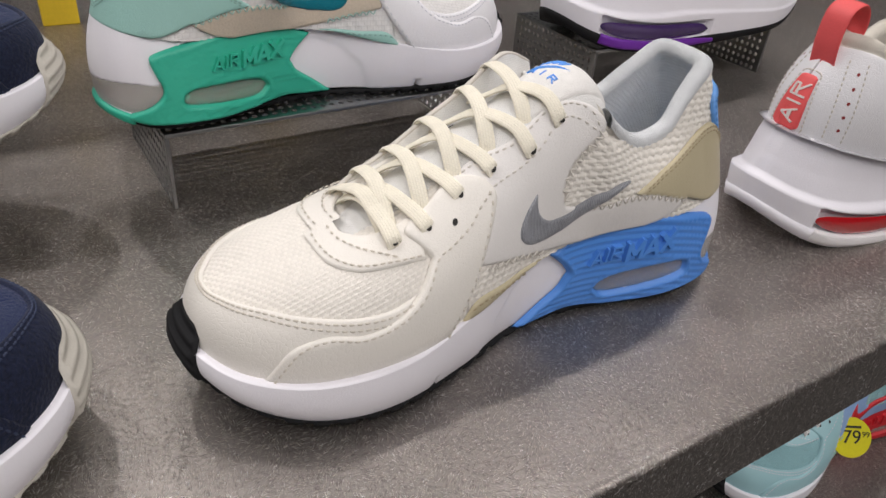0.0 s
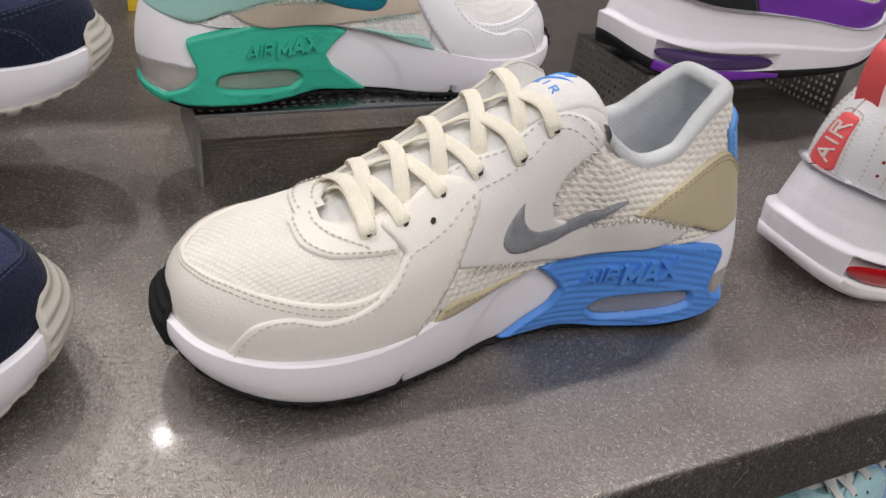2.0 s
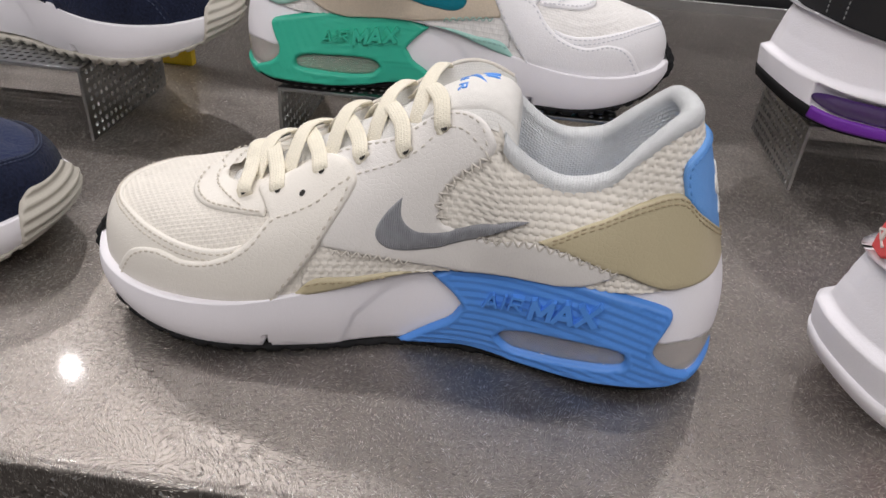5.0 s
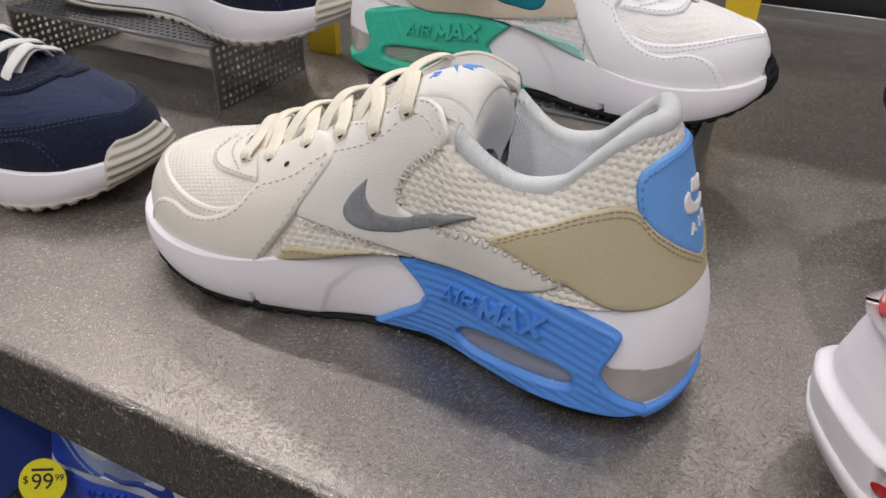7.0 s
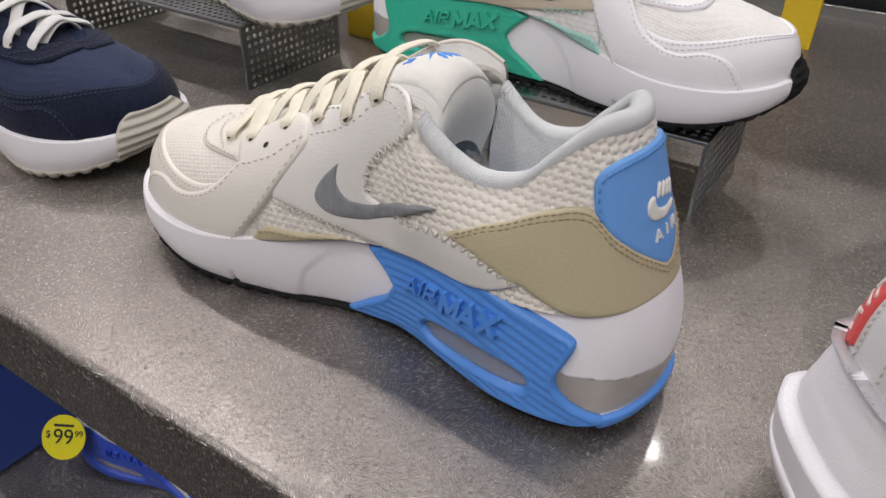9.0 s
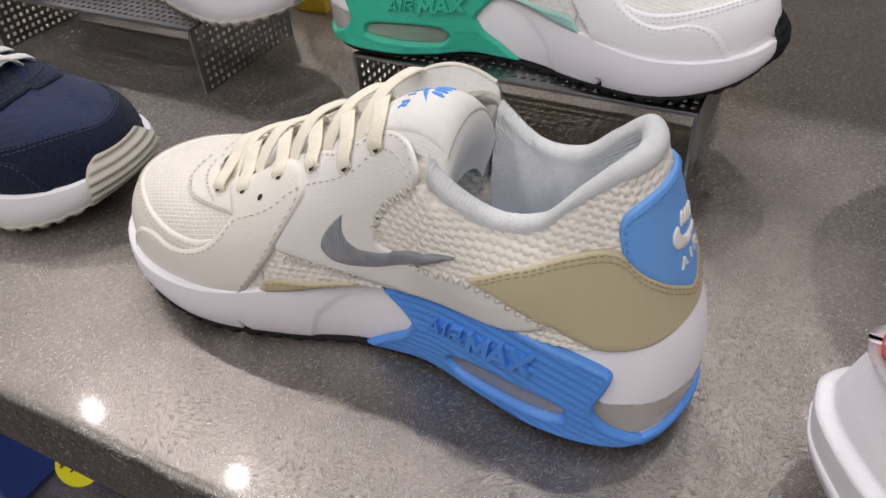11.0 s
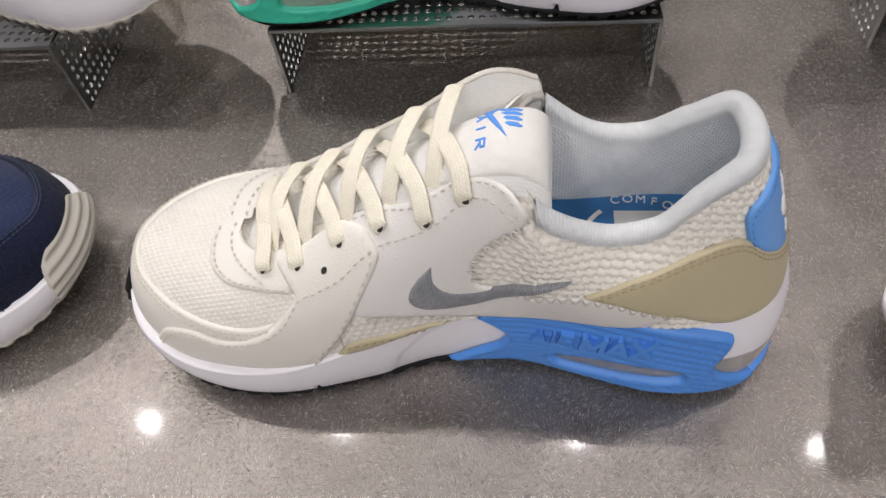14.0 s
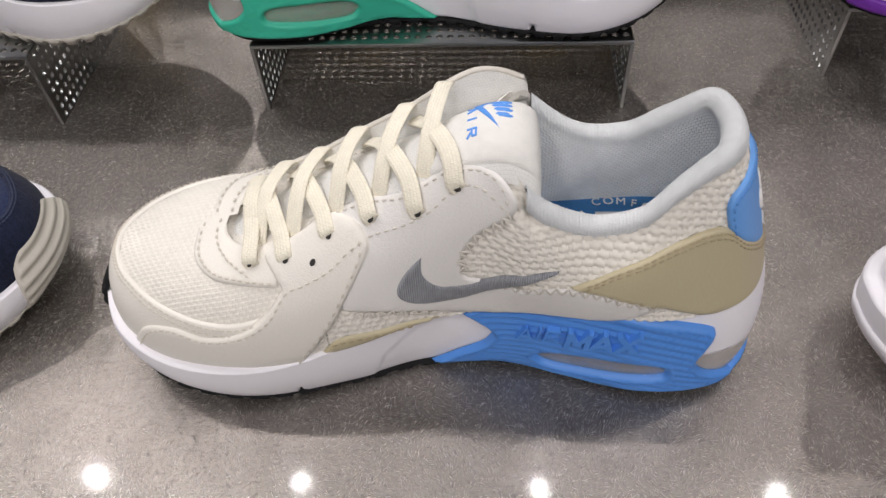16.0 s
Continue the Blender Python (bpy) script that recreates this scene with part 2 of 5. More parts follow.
def spline(points, step=None, count=None, closed=False):
    """A smooth line through points (any dimension), evenly spaced."""
    p = np.array(points, float)
    n = len(p)
    q = np.vstack([p[-1], p, p[0], p[1]]) if closed else np.vstack([2 * p[0] - p[1], p, 2 * p[-1] - p[-2]])
    t = np.linspace(0, 1, 24, endpoint=False)[:, None]
    out = []
    for i in range(n if closed else n - 1):
        a, b, c, d = q[i:i + 4]
        out.append(0.5 * (2 * b + (c - a) * t + (2 * a - 5 * b + 4 * c - d) * t * t + (3 * b - a - 3 * c + d) * t ** 3))
    out = np.vstack(out + [p[:1] if closed else p[-1:]])
    s = np.concatenate([[0], np.cumsum(np.linalg.norm(np.diff(out, axis=0), axis=1))])
    k = count or max(3, int(s[-1] / step) + 1)
    ss = np.linspace(0, s[-1], k + 1 if closed else k)
    r = np.column_stack([np.interp(ss, s, out[:, j]) for j in range(p.shape[1])])
    return r[:-1] if closed else r


class Last:
    """The form of a shoe. Local x runs from the heel to the toe, +y is the outer side of a left shoe. u goes round the sole: 0 toe, a quarter
    outer side, half heel, three quarters inner side. v climbs the upper from the sole's edge (0) to the ridge or the collar (1)."""

    def __init__(self, plan, biteline, ridge, collar, mouth, bottom, mid, inset=0.004):
        loop = spline(plan, count=1200, closed=True)
        self.plan = np.vstack([loop, loop[:1]])
        self.uu = np.linspace(0, 1, len(self.plan))
        tan = np.gradient(np.vstack([loop[-1:], loop, loop[:2]]), axis=0)[1:-1]
        tan /= np.linalg.norm(tan, axis=1)[:, None]
        self.nor = np.column_stack([-tan[:, 1], tan[:, 0]])
        if self.nor[300] @ (self.plan[300] - loop.mean(0)) < 0:
            self.nor = -self.nor
        self.zb, self.zr, self.zc, self.mouth, self.z0, self.mid, self.inset = (
            curve(biteline), curve(ridge), curve(collar), curve(mouth), curve(bottom), curve(mid), inset)
        self.under = curve([(0, 0.004), (0.02, 0.002), (0.05, 0.002), (0.075, 0.005), (0.107, 0.0065), (0.14, 0.0065), (0.18, 0.0065), (0.21, 0.005), (0.285, 0.006)])
        self.tuck = curve([(0, 0.005), (0.02, 0.003), (0.05, 0.0006), (0.08, 0), (0.28, 0)])
        self.flare = curve([(0, 0), (0.19, 0), (0.23, 0.0022), (0.26, 0.0022), (0.285, 0.001)])
        self.flap = 0.006
        self.crest = self.mid
        self.rake = 0.022
        self.upright = 1.0
        self.lean = curve([(0, 0.003), (0.010, 0.003), (0.035, 0.006), (0.06, 0.006), (0.10, 0.005), (0.14, 0.004), (0.165, 0.002), (0.19, 0.0), (0.285, 0.0)])
        self.waist = curve([(0, 0.0), (0.06, 0.0), (0.085, 0.003), (0.105, 0.0065), (0.14, 0.0065), (0.165, 0.0025), (0.19, 0.0), (0.285, 0.0)])
        self.length = np.linalg.norm(np.diff(self.plan, axis=0), axis=1).sum()

    def at(self, u, out=0.0):
        u = np.asarray(u, float) % 1.0
        p = np.column_stack([np.interp(u, self.uu, self.plan[:, j]) for j in (0, 1)])
        n = np.column_stack([np.interp(u, self.uu, self.nor[:, j]) for j in (0, 1)])
        n /= np.linalg.norm(n, axis=1)[:, None]
        return p + n * np.broadcast_to(out, len(u))[:, None], n

    def raw(self, u, v):
        u, v = np.asarray(u, float), np.clip(np.asarray(v, float), 0, 1.1)
        x = self.at(u)[0][:, 0]
        base, n = self.at(u, -self.inset - self.tuck(x) - 0.6 * self.waist(x))
        x = base[:, 0]
        zb = self.zb(x)
        side = np.where((u % 1.0) < 0.5, 1.0, -1.0)
        # the line in which the upper ends: the ridge over the foot, or the collar's edge round the mouth
        xt = np.where(x > 0.19, 0.19 + (x - 0.19) * 0.80, x)
        s = np.clip((0.128 - x) / 0.03, 0, 1)
        s = s * s * (3 - 2 * s)
        mid = self.mid(x)
        ridge = np.column_stack([xt, self.crest(xt), self.zr(xt)])
        blend = np.clip((x - 0.012) / 0.035, 0, 1)
        blend = blend * blend * (3 - 2 * blend)
        lean = self.rake * np.clip(1 - x / 0.06, 0, 1)
        ye = (base[:, 1] * 0.66 - 0.002) * (1 - blend) + (mid + side * self.mouth(x)) * blend
        flap = np.where(side < 0, self.flap * np.exp(-((x - 0.112) / 0.012) ** 2), 0)
        edge = np.column_stack([x + lean, ye, self.zc(x) + flap])
        top = ridge * (1 - s)[:, None] + edge * s[:, None]
        th = np.clip(v, 0, 1.2) * np.pi / 2
        # over the foot an ellipse; at the ankle a wall that leans in
        box = 1 - 0.17 * np.clip((x - 0.17) / 0.05, 0, 1)
        f = (1 - np.maximum(np.cos(th), 0) ** box) * (1 - s) + s * (0.62 * v + 0.38 * v ** 2)
        g = np.abs(np.sin(th)) ** box * (1 - s) + s * v
        rear = self.upright * np.clip((0.065 - x) / 0.03, 0, 1)
        f = f * (1 - rear) + 0.98 * v * rear
        bulge = s * (0.0035 - 0.0030 * rear) * np.sin(np.pi * np.clip(v, 0, 1))
        p = np.column_stack([base[:, 0] + (top[:, 0] - base[:, 0]) * f + n[:, 0] * bulge, base[:, 1] + (top[:, 1] - base[:, 1]) * f + n[:, 1] * bulge, zb + (top[:, 2] - zb) * g])
        return p

    def upper(self, u, v, off=0.0):
        p = self.raw(u, v)
        e = 0.002
        du = self.raw(np.asarray(u) + e, v) - self.raw(np.asarray(u) - e, v)
        dv = self.raw(u, np.asarray(v) + e) - self.raw(u, np.asarray(v) - e)
        n = np.cross(dv, du)
        n /= np.linalg.norm(n, axis=1)[:, None] + 1e-12
        out = self.at(u)[1]
        flip = np.where(n[:, 0] * out[:, 0] + n[:, 1] * out[:, 1] + 0.6 * n[:, 2] < 0, -1.0, 1.0)
        return p + n * (flip * np.broadcast_to(off, len(p)))[:, None]

    def wall(self, u, w, off=0.0):
        """The sole's side: w 0 at the ground, 1 at the upper's edge, further up a plate that leans in."""
        u, w = np.asarray(u, float), np.asarray(w, float)
        x = self.at(u)[0][:, 0]
        z0, zb = self.z0(x), self.zb(x) + 0.0015
        c = np.clip(w, 0, 1)
        out = -self.under(x) * (1 - c) ** 2.5 - self.tuck(x) * c ** 3 + 0.0012 * np.sin(np.pi * c) - np.where(w > 1, 0.011 * (w - 1), 0) - self.lean(x) * np.clip(w, 0, 1.2) - self.waist(x) + self.flare(x) * (1 - 0.5 * c)
        p, n = self.at(u, out + off)
        return np.column_stack([p, z0 + (zb - z0) * w])


RUNNER = Last(
    plan=[(0.2770, -0.005), (0.2740, 0.013), (0.263, 0.0295), (0.240, 0.0415), (0.205, 0.0460), (0.170, 0.043), (0.135, 0.038), (0.095, 0.0365), (0.050, 0.039), (0.024, 0.0365), (0.010, 0.029), (0.002, 0.015),
          (-0.0005, 0.000), (0.002, -0.015), (0.010, -0.027), (0.025, -0.034), (0.052, -0.036), (0.095, -0.033), (0.135, -0.036), (0.175, -0.045), (0.208, -0.051), (0.239, -0.047), (0.261, -0.036), (0.2735, -0.020)],
    biteline=[(0, 0.058), (0.03, 0.051), (0.06, 0.048), (0.10, 0.047), (0.13, 0.043), (0.16, 0.035), (0.19, 0.029), (0.22, 0.026), (0.26, 0.0275), (0.285, 0.032)],
    ridge=[(0, 0.11), (0.10, 0.115), (0.12, 0.1115), (0.13, 0.105), (0.15, 0.0945), (0.17, 0.085), (0.19, 0.0755), (0.21, 0.0675), (0.23, 0.0625), (0.25, 0.057), (0.266, 0.050)],
    collar=[(0, 0.112), (0.02, 0.112), (0.04, 0.101), (0.06, 0.088), (0.078, 0.085), (0.095, 0.095), (0.105, 0.105), (0.13, 0.109)],
    mouth=[(0, 0.016), (0.03, 0.020), (0.06, 0.0265), (0.08, 0.029), (0.10, 0.031), (0.13, 0.014)],
    bottom=[(0, 0.007), (0.02, 0.002), (0.05, 0.0), (0.20, 0.0), (0.225, 0.002), (0.25, 0.007), (0.272, 0.015), (0.285, 0.022)],
    mid=[(0, -0.002), (0.05, -0.003), (0.10, -0.006), (0.15, -0.004), (0.20, -0.001), (0.285, -0.003)], inset=0.0032)
RUNNER.flap = 0.0
RUNNER.crest = curve([(0, -0.002), (0.10, 0.003), (0.12, 0.005), (0.135, 0.002), (0.15, -0.002), (0.20, -0.001), (0.285, -0.003)])


from mathutils import geometry


def part(name, verts, faces, mat, parent, label="", smooth=True, uv=None):
    return mesh_object(name, verts, faces, mat, parent, label, smooth, uv)


def grid_part(name, fn, us, vs, mat, parent, closed=True, label="", metric=(0.66, 0.062), cells=None):
    U, V = np.meshgrid(us, vs, indexing="ij")
    verts = fn(U.ravel(), V.ravel())
    a, b = len(us), len(vs)
    i, k = np.meshgrid(np.arange(a if closed else a - 1), np.arange(b - 1), indexing="ij")
    i, k = i.ravel(), k.ravel()
    j = (i + 1) % a
    faces = np.column_stack([i * b + k, i * b + k + 1, j * b + k + 1, j * b + k])
    return part(name, verts, faces, mat, parent, label, uv=cells(U.ravel(), V.ravel()) if cells else np.column_stack([U.ravel() * metric[0], V.ravel() * metric[1]]))


def outline(*runs, step=0.0012, metric=(0.66, 0.062)):
    """A closed outline out of smooth runs that meet in corners, in metres of the unrolled surface."""
    pts = []
    for run in runs:
        q = np.array(run, float) * metric
        pts.append(spline(q, step=step)[:-1] if len(run) > 2 else q[:1] + (q[1:] - q[:1]) * np.linspace(0, 1, max(2, int(np.linalg.norm(q[1] - q[0]) / step)), endpoint=False)[:, None])
    return np.vstack(pts)


def mirrored(runs):
    """The same outline on the other side of the shoe."""
    return [[(1 - u, v) for u, v in run] for run in runs]


def to_edge(p, loops):
    """The distance of points from the loops' edges."""
    best = np.full(len(p), 1e9)
    for loop in loops:
        for a, b in zip(loop, np.roll(loop, -1, axis=0)):
            ab = b - a
            t = np.clip(((p - a) @ ab) / (ab @ ab + 1e-18), 0, 1)
            best = np.minimum(best, np.linalg.norm(p - a - t[:, None] * ab, axis=1))
    return best


def inside(p, loop):
    x, y = p.T
    hit = np.zeros(len(p), bool)
    for (ax, ay), (bx, by) in zip(loop, np.roll(loop, -1, axis=0)):
        c = (ay > y) != (by > y)
        hit ^= c & (x < (bx - ax) * (y - ay) / (by - ay + 1e-18) + ax)
    return hit


def panel(name, surf, runs, thick, mat, parent, holes=(), step=0.0022, edge=0.0012, relief=None, label="", metric=(0.66, 0.062), seam=()):
    """A piece of leather, fabric or rubber of some thickness that lies on a surface, with rounded rims. seam: values of v at which it has no rim."""
    rim = outline(*runs, metric=metric)
    loops = [rim] + [outline(h, metric=metric) if not isinstance(h[0][0], (list, tuple)) else outline(*h, metric=metric) for h in holes]
    lo, hi = rim.min(0), rim.max(0)
    gx, gy = np.meshgrid(np.arange(lo[0], hi[0], step), np.arange(lo[1], hi[1], step), indexing="ij")
    p = np.column_stack([gx.ravel(), gy.ravel()])
    p[:, 0] += (np.arange(len(p)) % 2) * 1e-6
    ok = inside(p, rim)
    for h in loops[1:]:
        ok &= ~inside(p, h)
    p = p[ok]
    ring = []
    for k, loop in enumerate(loops):
        t = np.roll(loop, -1, axis=0) - np.roll(loop, 1, axis=0)
        t /= np.linalg.norm(t, axis=1)[:, None] + 1e-12
        for w in (edge * 0.35, edge):
            for s in (1, -1):
                ring.append(loop + np.column_stack([-t[:, 1], t[:, 0]]) * w * s)
                good = inside(ring[-1], rim) & (to_edge(ring[-1], loops) > w * 0.93)
                for h in loops[1:]:
                    good &= ~inside(ring[-1], h)
                ring[-1] = ring[-1][good]
    p = np.vstack([p[to_edge(p, loops) > edge + 0.4 * step]] + ring)
    allp, edges, at = [p], [], len(p)
    for loop in loops:
        n = len(loop)
        edges += [(at + i, at + (i + 1) % n) for i in range(n)]
        allp.append(loop)
        at += n
    allp = np.vstack(allp)
    co, _, faces, *_ = geometry.delaunay_2d_cdt([Vector(q) for q in allp], edges, [], 2 if holes else 1, 1e-7)
    co = np.array([tuple(c) for c in co])
    d = to_edge(co, loops)
    uv = co / np.array(metric)
    for v in seam:
        d = np.where(np.abs(uv[:, 1] - v) < 0.04, np.maximum(d, np.abs(uv[:, 1] - v) * 0 + edge), d)
    k = np.clip(d / edge, 0, 1)
    off = -0.0003 + (thick + 0.0003) * np.sqrt(np.maximum(0, 1 - (1 - k) ** 2))
    if relief is not None:
        off = off + relief(uv[:, 0], uv[:, 1], d) * np.clip(d / edge - 0.3, 0, 1)
    return part(name, surf(uv[:, 0], uv[:, 1], off), faces, mat, parent, label, uv=co)


def strokes(name, surf, letters, place, width, low, high, mat, parent, label="", aspect=3.0):
    """Raised strokes on a surface. letters: strokes in a unit box, place(x, y) gives the surface's u, v."""
    verts, faces = [], []
    for (ax, ay), (bx, by) in letters:
        d = np.array([(bx - ax) * aspect, by - ay], float)
        d /= np.linalg.norm(d)
        n = np.array([-d[1], d[0]]) * width
        a, b = np.array([ax * aspect, ay]) - d * width * 0.6, np.array([bx * aspect, by]) + d * width * 0.6
        ring = [(q[0] / aspect, q[1]) for q in (a + n, a - n, b - n, b + n)]
        uv = np.array([place(*q) for q in ring])
        mid = uv.mean(0)
        top = mid + (uv - mid) * 0.9
        i = len(verts)
        verts += list(surf(uv[:, 0], uv[:, 1], np.full(4, low))) + list(surf(top[:, 0], top[:, 1], np.full(4, high)))
        faces += [(i + 4, i + 5, i + 6, i + 7)] + [(i + k, i + (k + 1) % 4, i + 4 + (k + 1) % 4, i + 4 + k) for k in range(4)]
    return part(name, verts, faces, mat, parent, label, smooth=False)


GLYPH = {
    "A": [((0, 0), (0.5, 1)), ((0.5, 1), (1, 0)), ((0.22, 0.32), (0.78, 0.32))],
    "I": [((0.5, 0), (0.5, 1))],
    "R": [((0.05, 0), (0.05, 1)), ((0.05, 1), (0.85, 0.95)), ((0.85, 0.95), (0.85, 0.55)), ((0.85, 0.55), (0.05, 0.48)), ((0.4, 0.48), (1, 0))],
    "M": [((0, 0), (0, 1)), ((0, 1), (0.5, 0.3)), ((0.5, 0.3), (1, 1)), ((1, 1), (1, 0))],
    "X": [((0, 0), (1, 1)), ((0, 1), (1, 0))]}


def written(text, gap=0.25):
    """The strokes of a short word in a box as wide as it has letters."""
    out, at = [], 0.0
    for ch in text:
        w = 0.35 if ch == "I" else 1.0
        out += [((at + ax * w, ay), (at + bx * w, by)) for (ax, ay), (bx, by) in GLYPH[ch]]
        at += w + gap
    return [((ax / (at - gap), ay), (bx / (at - gap), by)) for (ax, ay), (bx, by) in out]


def threads(name, p, n, size, mat, parent, label=""):
    """Stitches: one small thread for each pair of neighbours in p (k, 2, 3), standing off along n."""
    a, b = p[:, 0], p[:, 1]
    t = b - a
    ln = np.linalg.norm(t, axis=1)[:, None] + 1e-12
    t = t / ln
    s = np.cross(t, n)
    s /= np.linalg.norm(s, axis=1)[:, None] + 1e-12
    mid = (a + b) / 2
    q1, q2 = a + (b - a) * 0.25, a + (b - a) * 0.75
    v = np.stack([a, q1 + s * size, q1 + n * size * 1.3, q1 - s * size, q2 + s * size, q2 + n * size * 1.3, q2 - s * size, b], axis=1)
    k = len(p)
    f = np.array([(0, 1, 2), (0, 2, 3), (1, 4, 5), (1, 5, 2), (2, 5, 6), (2, 6, 3), (4, 7, 5), (5, 7, 6)])
    faces = (f[None] + 8 * np.arange(k)[:, None, None]).reshape(-1, 3)
    return part(name, v.reshape(-1, 3), faces, mat, parent, label)


def stitch(surf, line, off, mat, parent, pitch=0.0031, length=0.0023, size=0.00044, metric=(0.66, 0.062), name="stitching"):
    q = spline(np.array(line, float) * metric, step=pitch) / metric
    p, up = surf(q[:, 0], q[:, 1], np.full(len(q), off)), surf(q[:, 0], q[:, 1], np.full(len(q), off + 0.001))
    t = np.gradient(p, axis=0)
    t /= np.linalg.norm(t, axis=1)[:, None]
    n = up - p
    n /= np.linalg.norm(n, axis=1)[:, None] + 1e-12
    return threads(name, np.stack([p - t * length / 2, p + t * length / 2], axis=1), n, size, mat, parent)


def zigzag(surf, line, off, wide, mat, parent, pitch=0.0021, metric=(0.66, 0.062)):
    q = spline(np.array(line, float) * metric, step=0.0005) / metric
    p, high = surf(q[:, 0], q[:, 1], np.full(len(q), off)), surf(q[:, 0], q[:, 1], np.full(len(q), off + 0.001))
    s = np.concatenate([[0], np.cumsum(np.linalg.norm(np.diff(p, axis=0), axis=1))])
    at = np.arange(0, s[-1], pitch)
    n = np.column_stack([np.interp(at, s, (high - p)[:, k]) for k in range(3)])
    n /= np.linalg.norm(n, axis=1)[:, None] + 1e-12
    p = np.column_stack([np.interp(at, s, p[:, k]) for k in range(3)])
    t = np.gradient(p, axis=0)
    across = np.cross(n, t)
    across /= np.linalg.norm(across, axis=1)[:, None] + 1e-12
    p = p + across * (wide * ((np.arange(len(p)) % 2) * 2 - 1))[:, None]
    return threads("zigzag_stitching", np.stack([p[:-1], p[1:]], axis=1), n[:-1], 0.0004, mat, parent)


def ribbon(name, path, normals, width, thick, mat, parent, label="", lane=14):
    """A flat lace with rounded edges along a path."""
    p = spline(path, count=lane * 2)
    nn = spline(normals, count=lane * 2)
    t = np.gradient(p, axis=0)
    t /= np.linalg.norm(t, axis=1)[:, None]
    s = np.cross(t, nn)
    s /= np.linalg.norm(s, axis=1)[:, None]
    n = np.cross(s, t)
    k = 14
    ang = np.linspace(0, 2 * np.pi, k, endpoint=False)
    cx, cy = np.sign(np.cos(ang)) * np.abs(np.cos(ang)) ** 0.7 * width / 2, np.sign(np.sin(ang)) * np.abs(np.sin(ang)) ** 0.8 * thick / 2
    v = p[:, None] + s[:, None] * cx[None, :, None] + n[:, None] * cy[None, :, None]
    m = len(p)
    faces = [(i * k + j, i * k + (j + 1) % k, (i + 1) * k + (j + 1) % k, (i + 1) * k + j) for i in range(m - 1) for j in range(k)]
    ln = np.concatenate([[0], np.cumsum(np.linalg.norm(np.diff(p, axis=0), axis=1))])
    uv = np.stack([np.repeat(ln[:, None], k, 1), np.repeat(cx[None], m, 0)], axis=2).reshape(-1, 2)
    return part(name, v.reshape(-1, 3), faces, mat, parent, label, uv=uv)


# outlines of the runner's pieces, on the outer side
CAP = [(0.162, 0.335), (0.144, 0.315), (0.12, 0.35), (0.09, 0.45), (0.0646, 0.55), (0.036, 0.635), (0.016, 0.665), (0.0, 0.675)]
OVERLAY = [[(0.066, 0), (0.0705, 0.055), (0.0845, 0.235), (0.105, 0.285), (0.127, 0.235), (0.149, 0.265), (0.165, 0.345), (0.178, 0.475)],
           [(0.178, 0.475), (0.172, 0.58), (0.166, 0.69), (0.173, 0.735), (0.187, 0.745), (0.199, 0.775), (0.210, 0.775), (0.2240, 0.68), (0.2310, 0.56), (0.2290, 0.48), (0.2150, 0.31), (0.2035, 0.18), (0.184, 0)],
           [(0.184, 0), (0.066, 0)]]
EYESTAY = [[(0.1745, 0.49), (0.152, 0.55), (0.130, 0.62), (0.114, 0.74), (0.107, 0.88), (0.104, 1.0)], [(0.104, 1.0), (0.127, 1.0)],
           [(0.127, 1.0), (0.130, 0.92), (0.142, 0.83), (0.16, 0.775), (0.178, 0.775)], [(0.178, 0.775), (0.1745, 0.49)]]
QUARTER = [[(0.212, 0.25), (0.2403, 0.139), (0.2542, 0.088), (0.2744, 0.035), (0.300, 0.0)], [(0.300, 0.0), (0.355, 0.0)], [(0.355, 0.0), (0.372, 0.06), (0.392, 0.18)],
           [(0.392, 0.18), (0.372, 0.323), (0.3560, 0.43), (0.3360, 0.43), (0.3100, 0.27), (0.2852, 0.222), (0.2812, 0.31), (0.2845, 0.39), (0.2955, 0.55), (0.3045, 0.72), (0.3095, 0.86)],
           [(0.3095, 0.86), (0.3100, 0.94), (0.303, 0.955), (0.2945, 0.91), (0.281, 0.83), (0.2735, 0.82), (0.258, 0.775), (0.2483, 0.755), (0.2295, 0.79), (0.21, 0.80), (0.200, 0.79)], [(0.200, 0.79), (0.212, 0.25)]]
SLIVER = [[(0.196, 0.02), (0.209, 0.085), (0.235, 0.045), (0.2545, 0.025), (0.275, 0.003)], [(0.275, 0.003), (0.196, 0.0)], [(0.196, 0.0), (0.196, 0.02)]]
HEEL_TOP = [(0.3405, 0.47), (0.3505, 0.575), (0.367, 0.70), (0.386, 0.725), (0.4095, 0.685), (0.4265, 0.652), (0.436, 0.60), (0.4475, 0.475), (0.4675, 0.338), (0.4925, 0.19), (0.5, 0.178)]
HEEL_LOW = [(0.5, 0.0), (0.435, 0.0), (0.418, 0.02), (0.405, 0.09), (0.393, 0.18)]
HEEL_FRONT = [(0.393, 0.18), (0.3845, 0.217), (0.372, 0.323), (0.3576, 0.425), (0.3405, 0.47)]
TAB = [(0.4352, 0.60), (0.4342, 0.742), (0.440, 0.812), (0.461, 0.855), (0.485, 0.872), (0.5, 0.875)]
TAB_LOW = [(0.5, 0.15), (0.4925, 0.165), (0.4675, 0.315), (0.4475, 0.452), (0.4352, 0.60)]
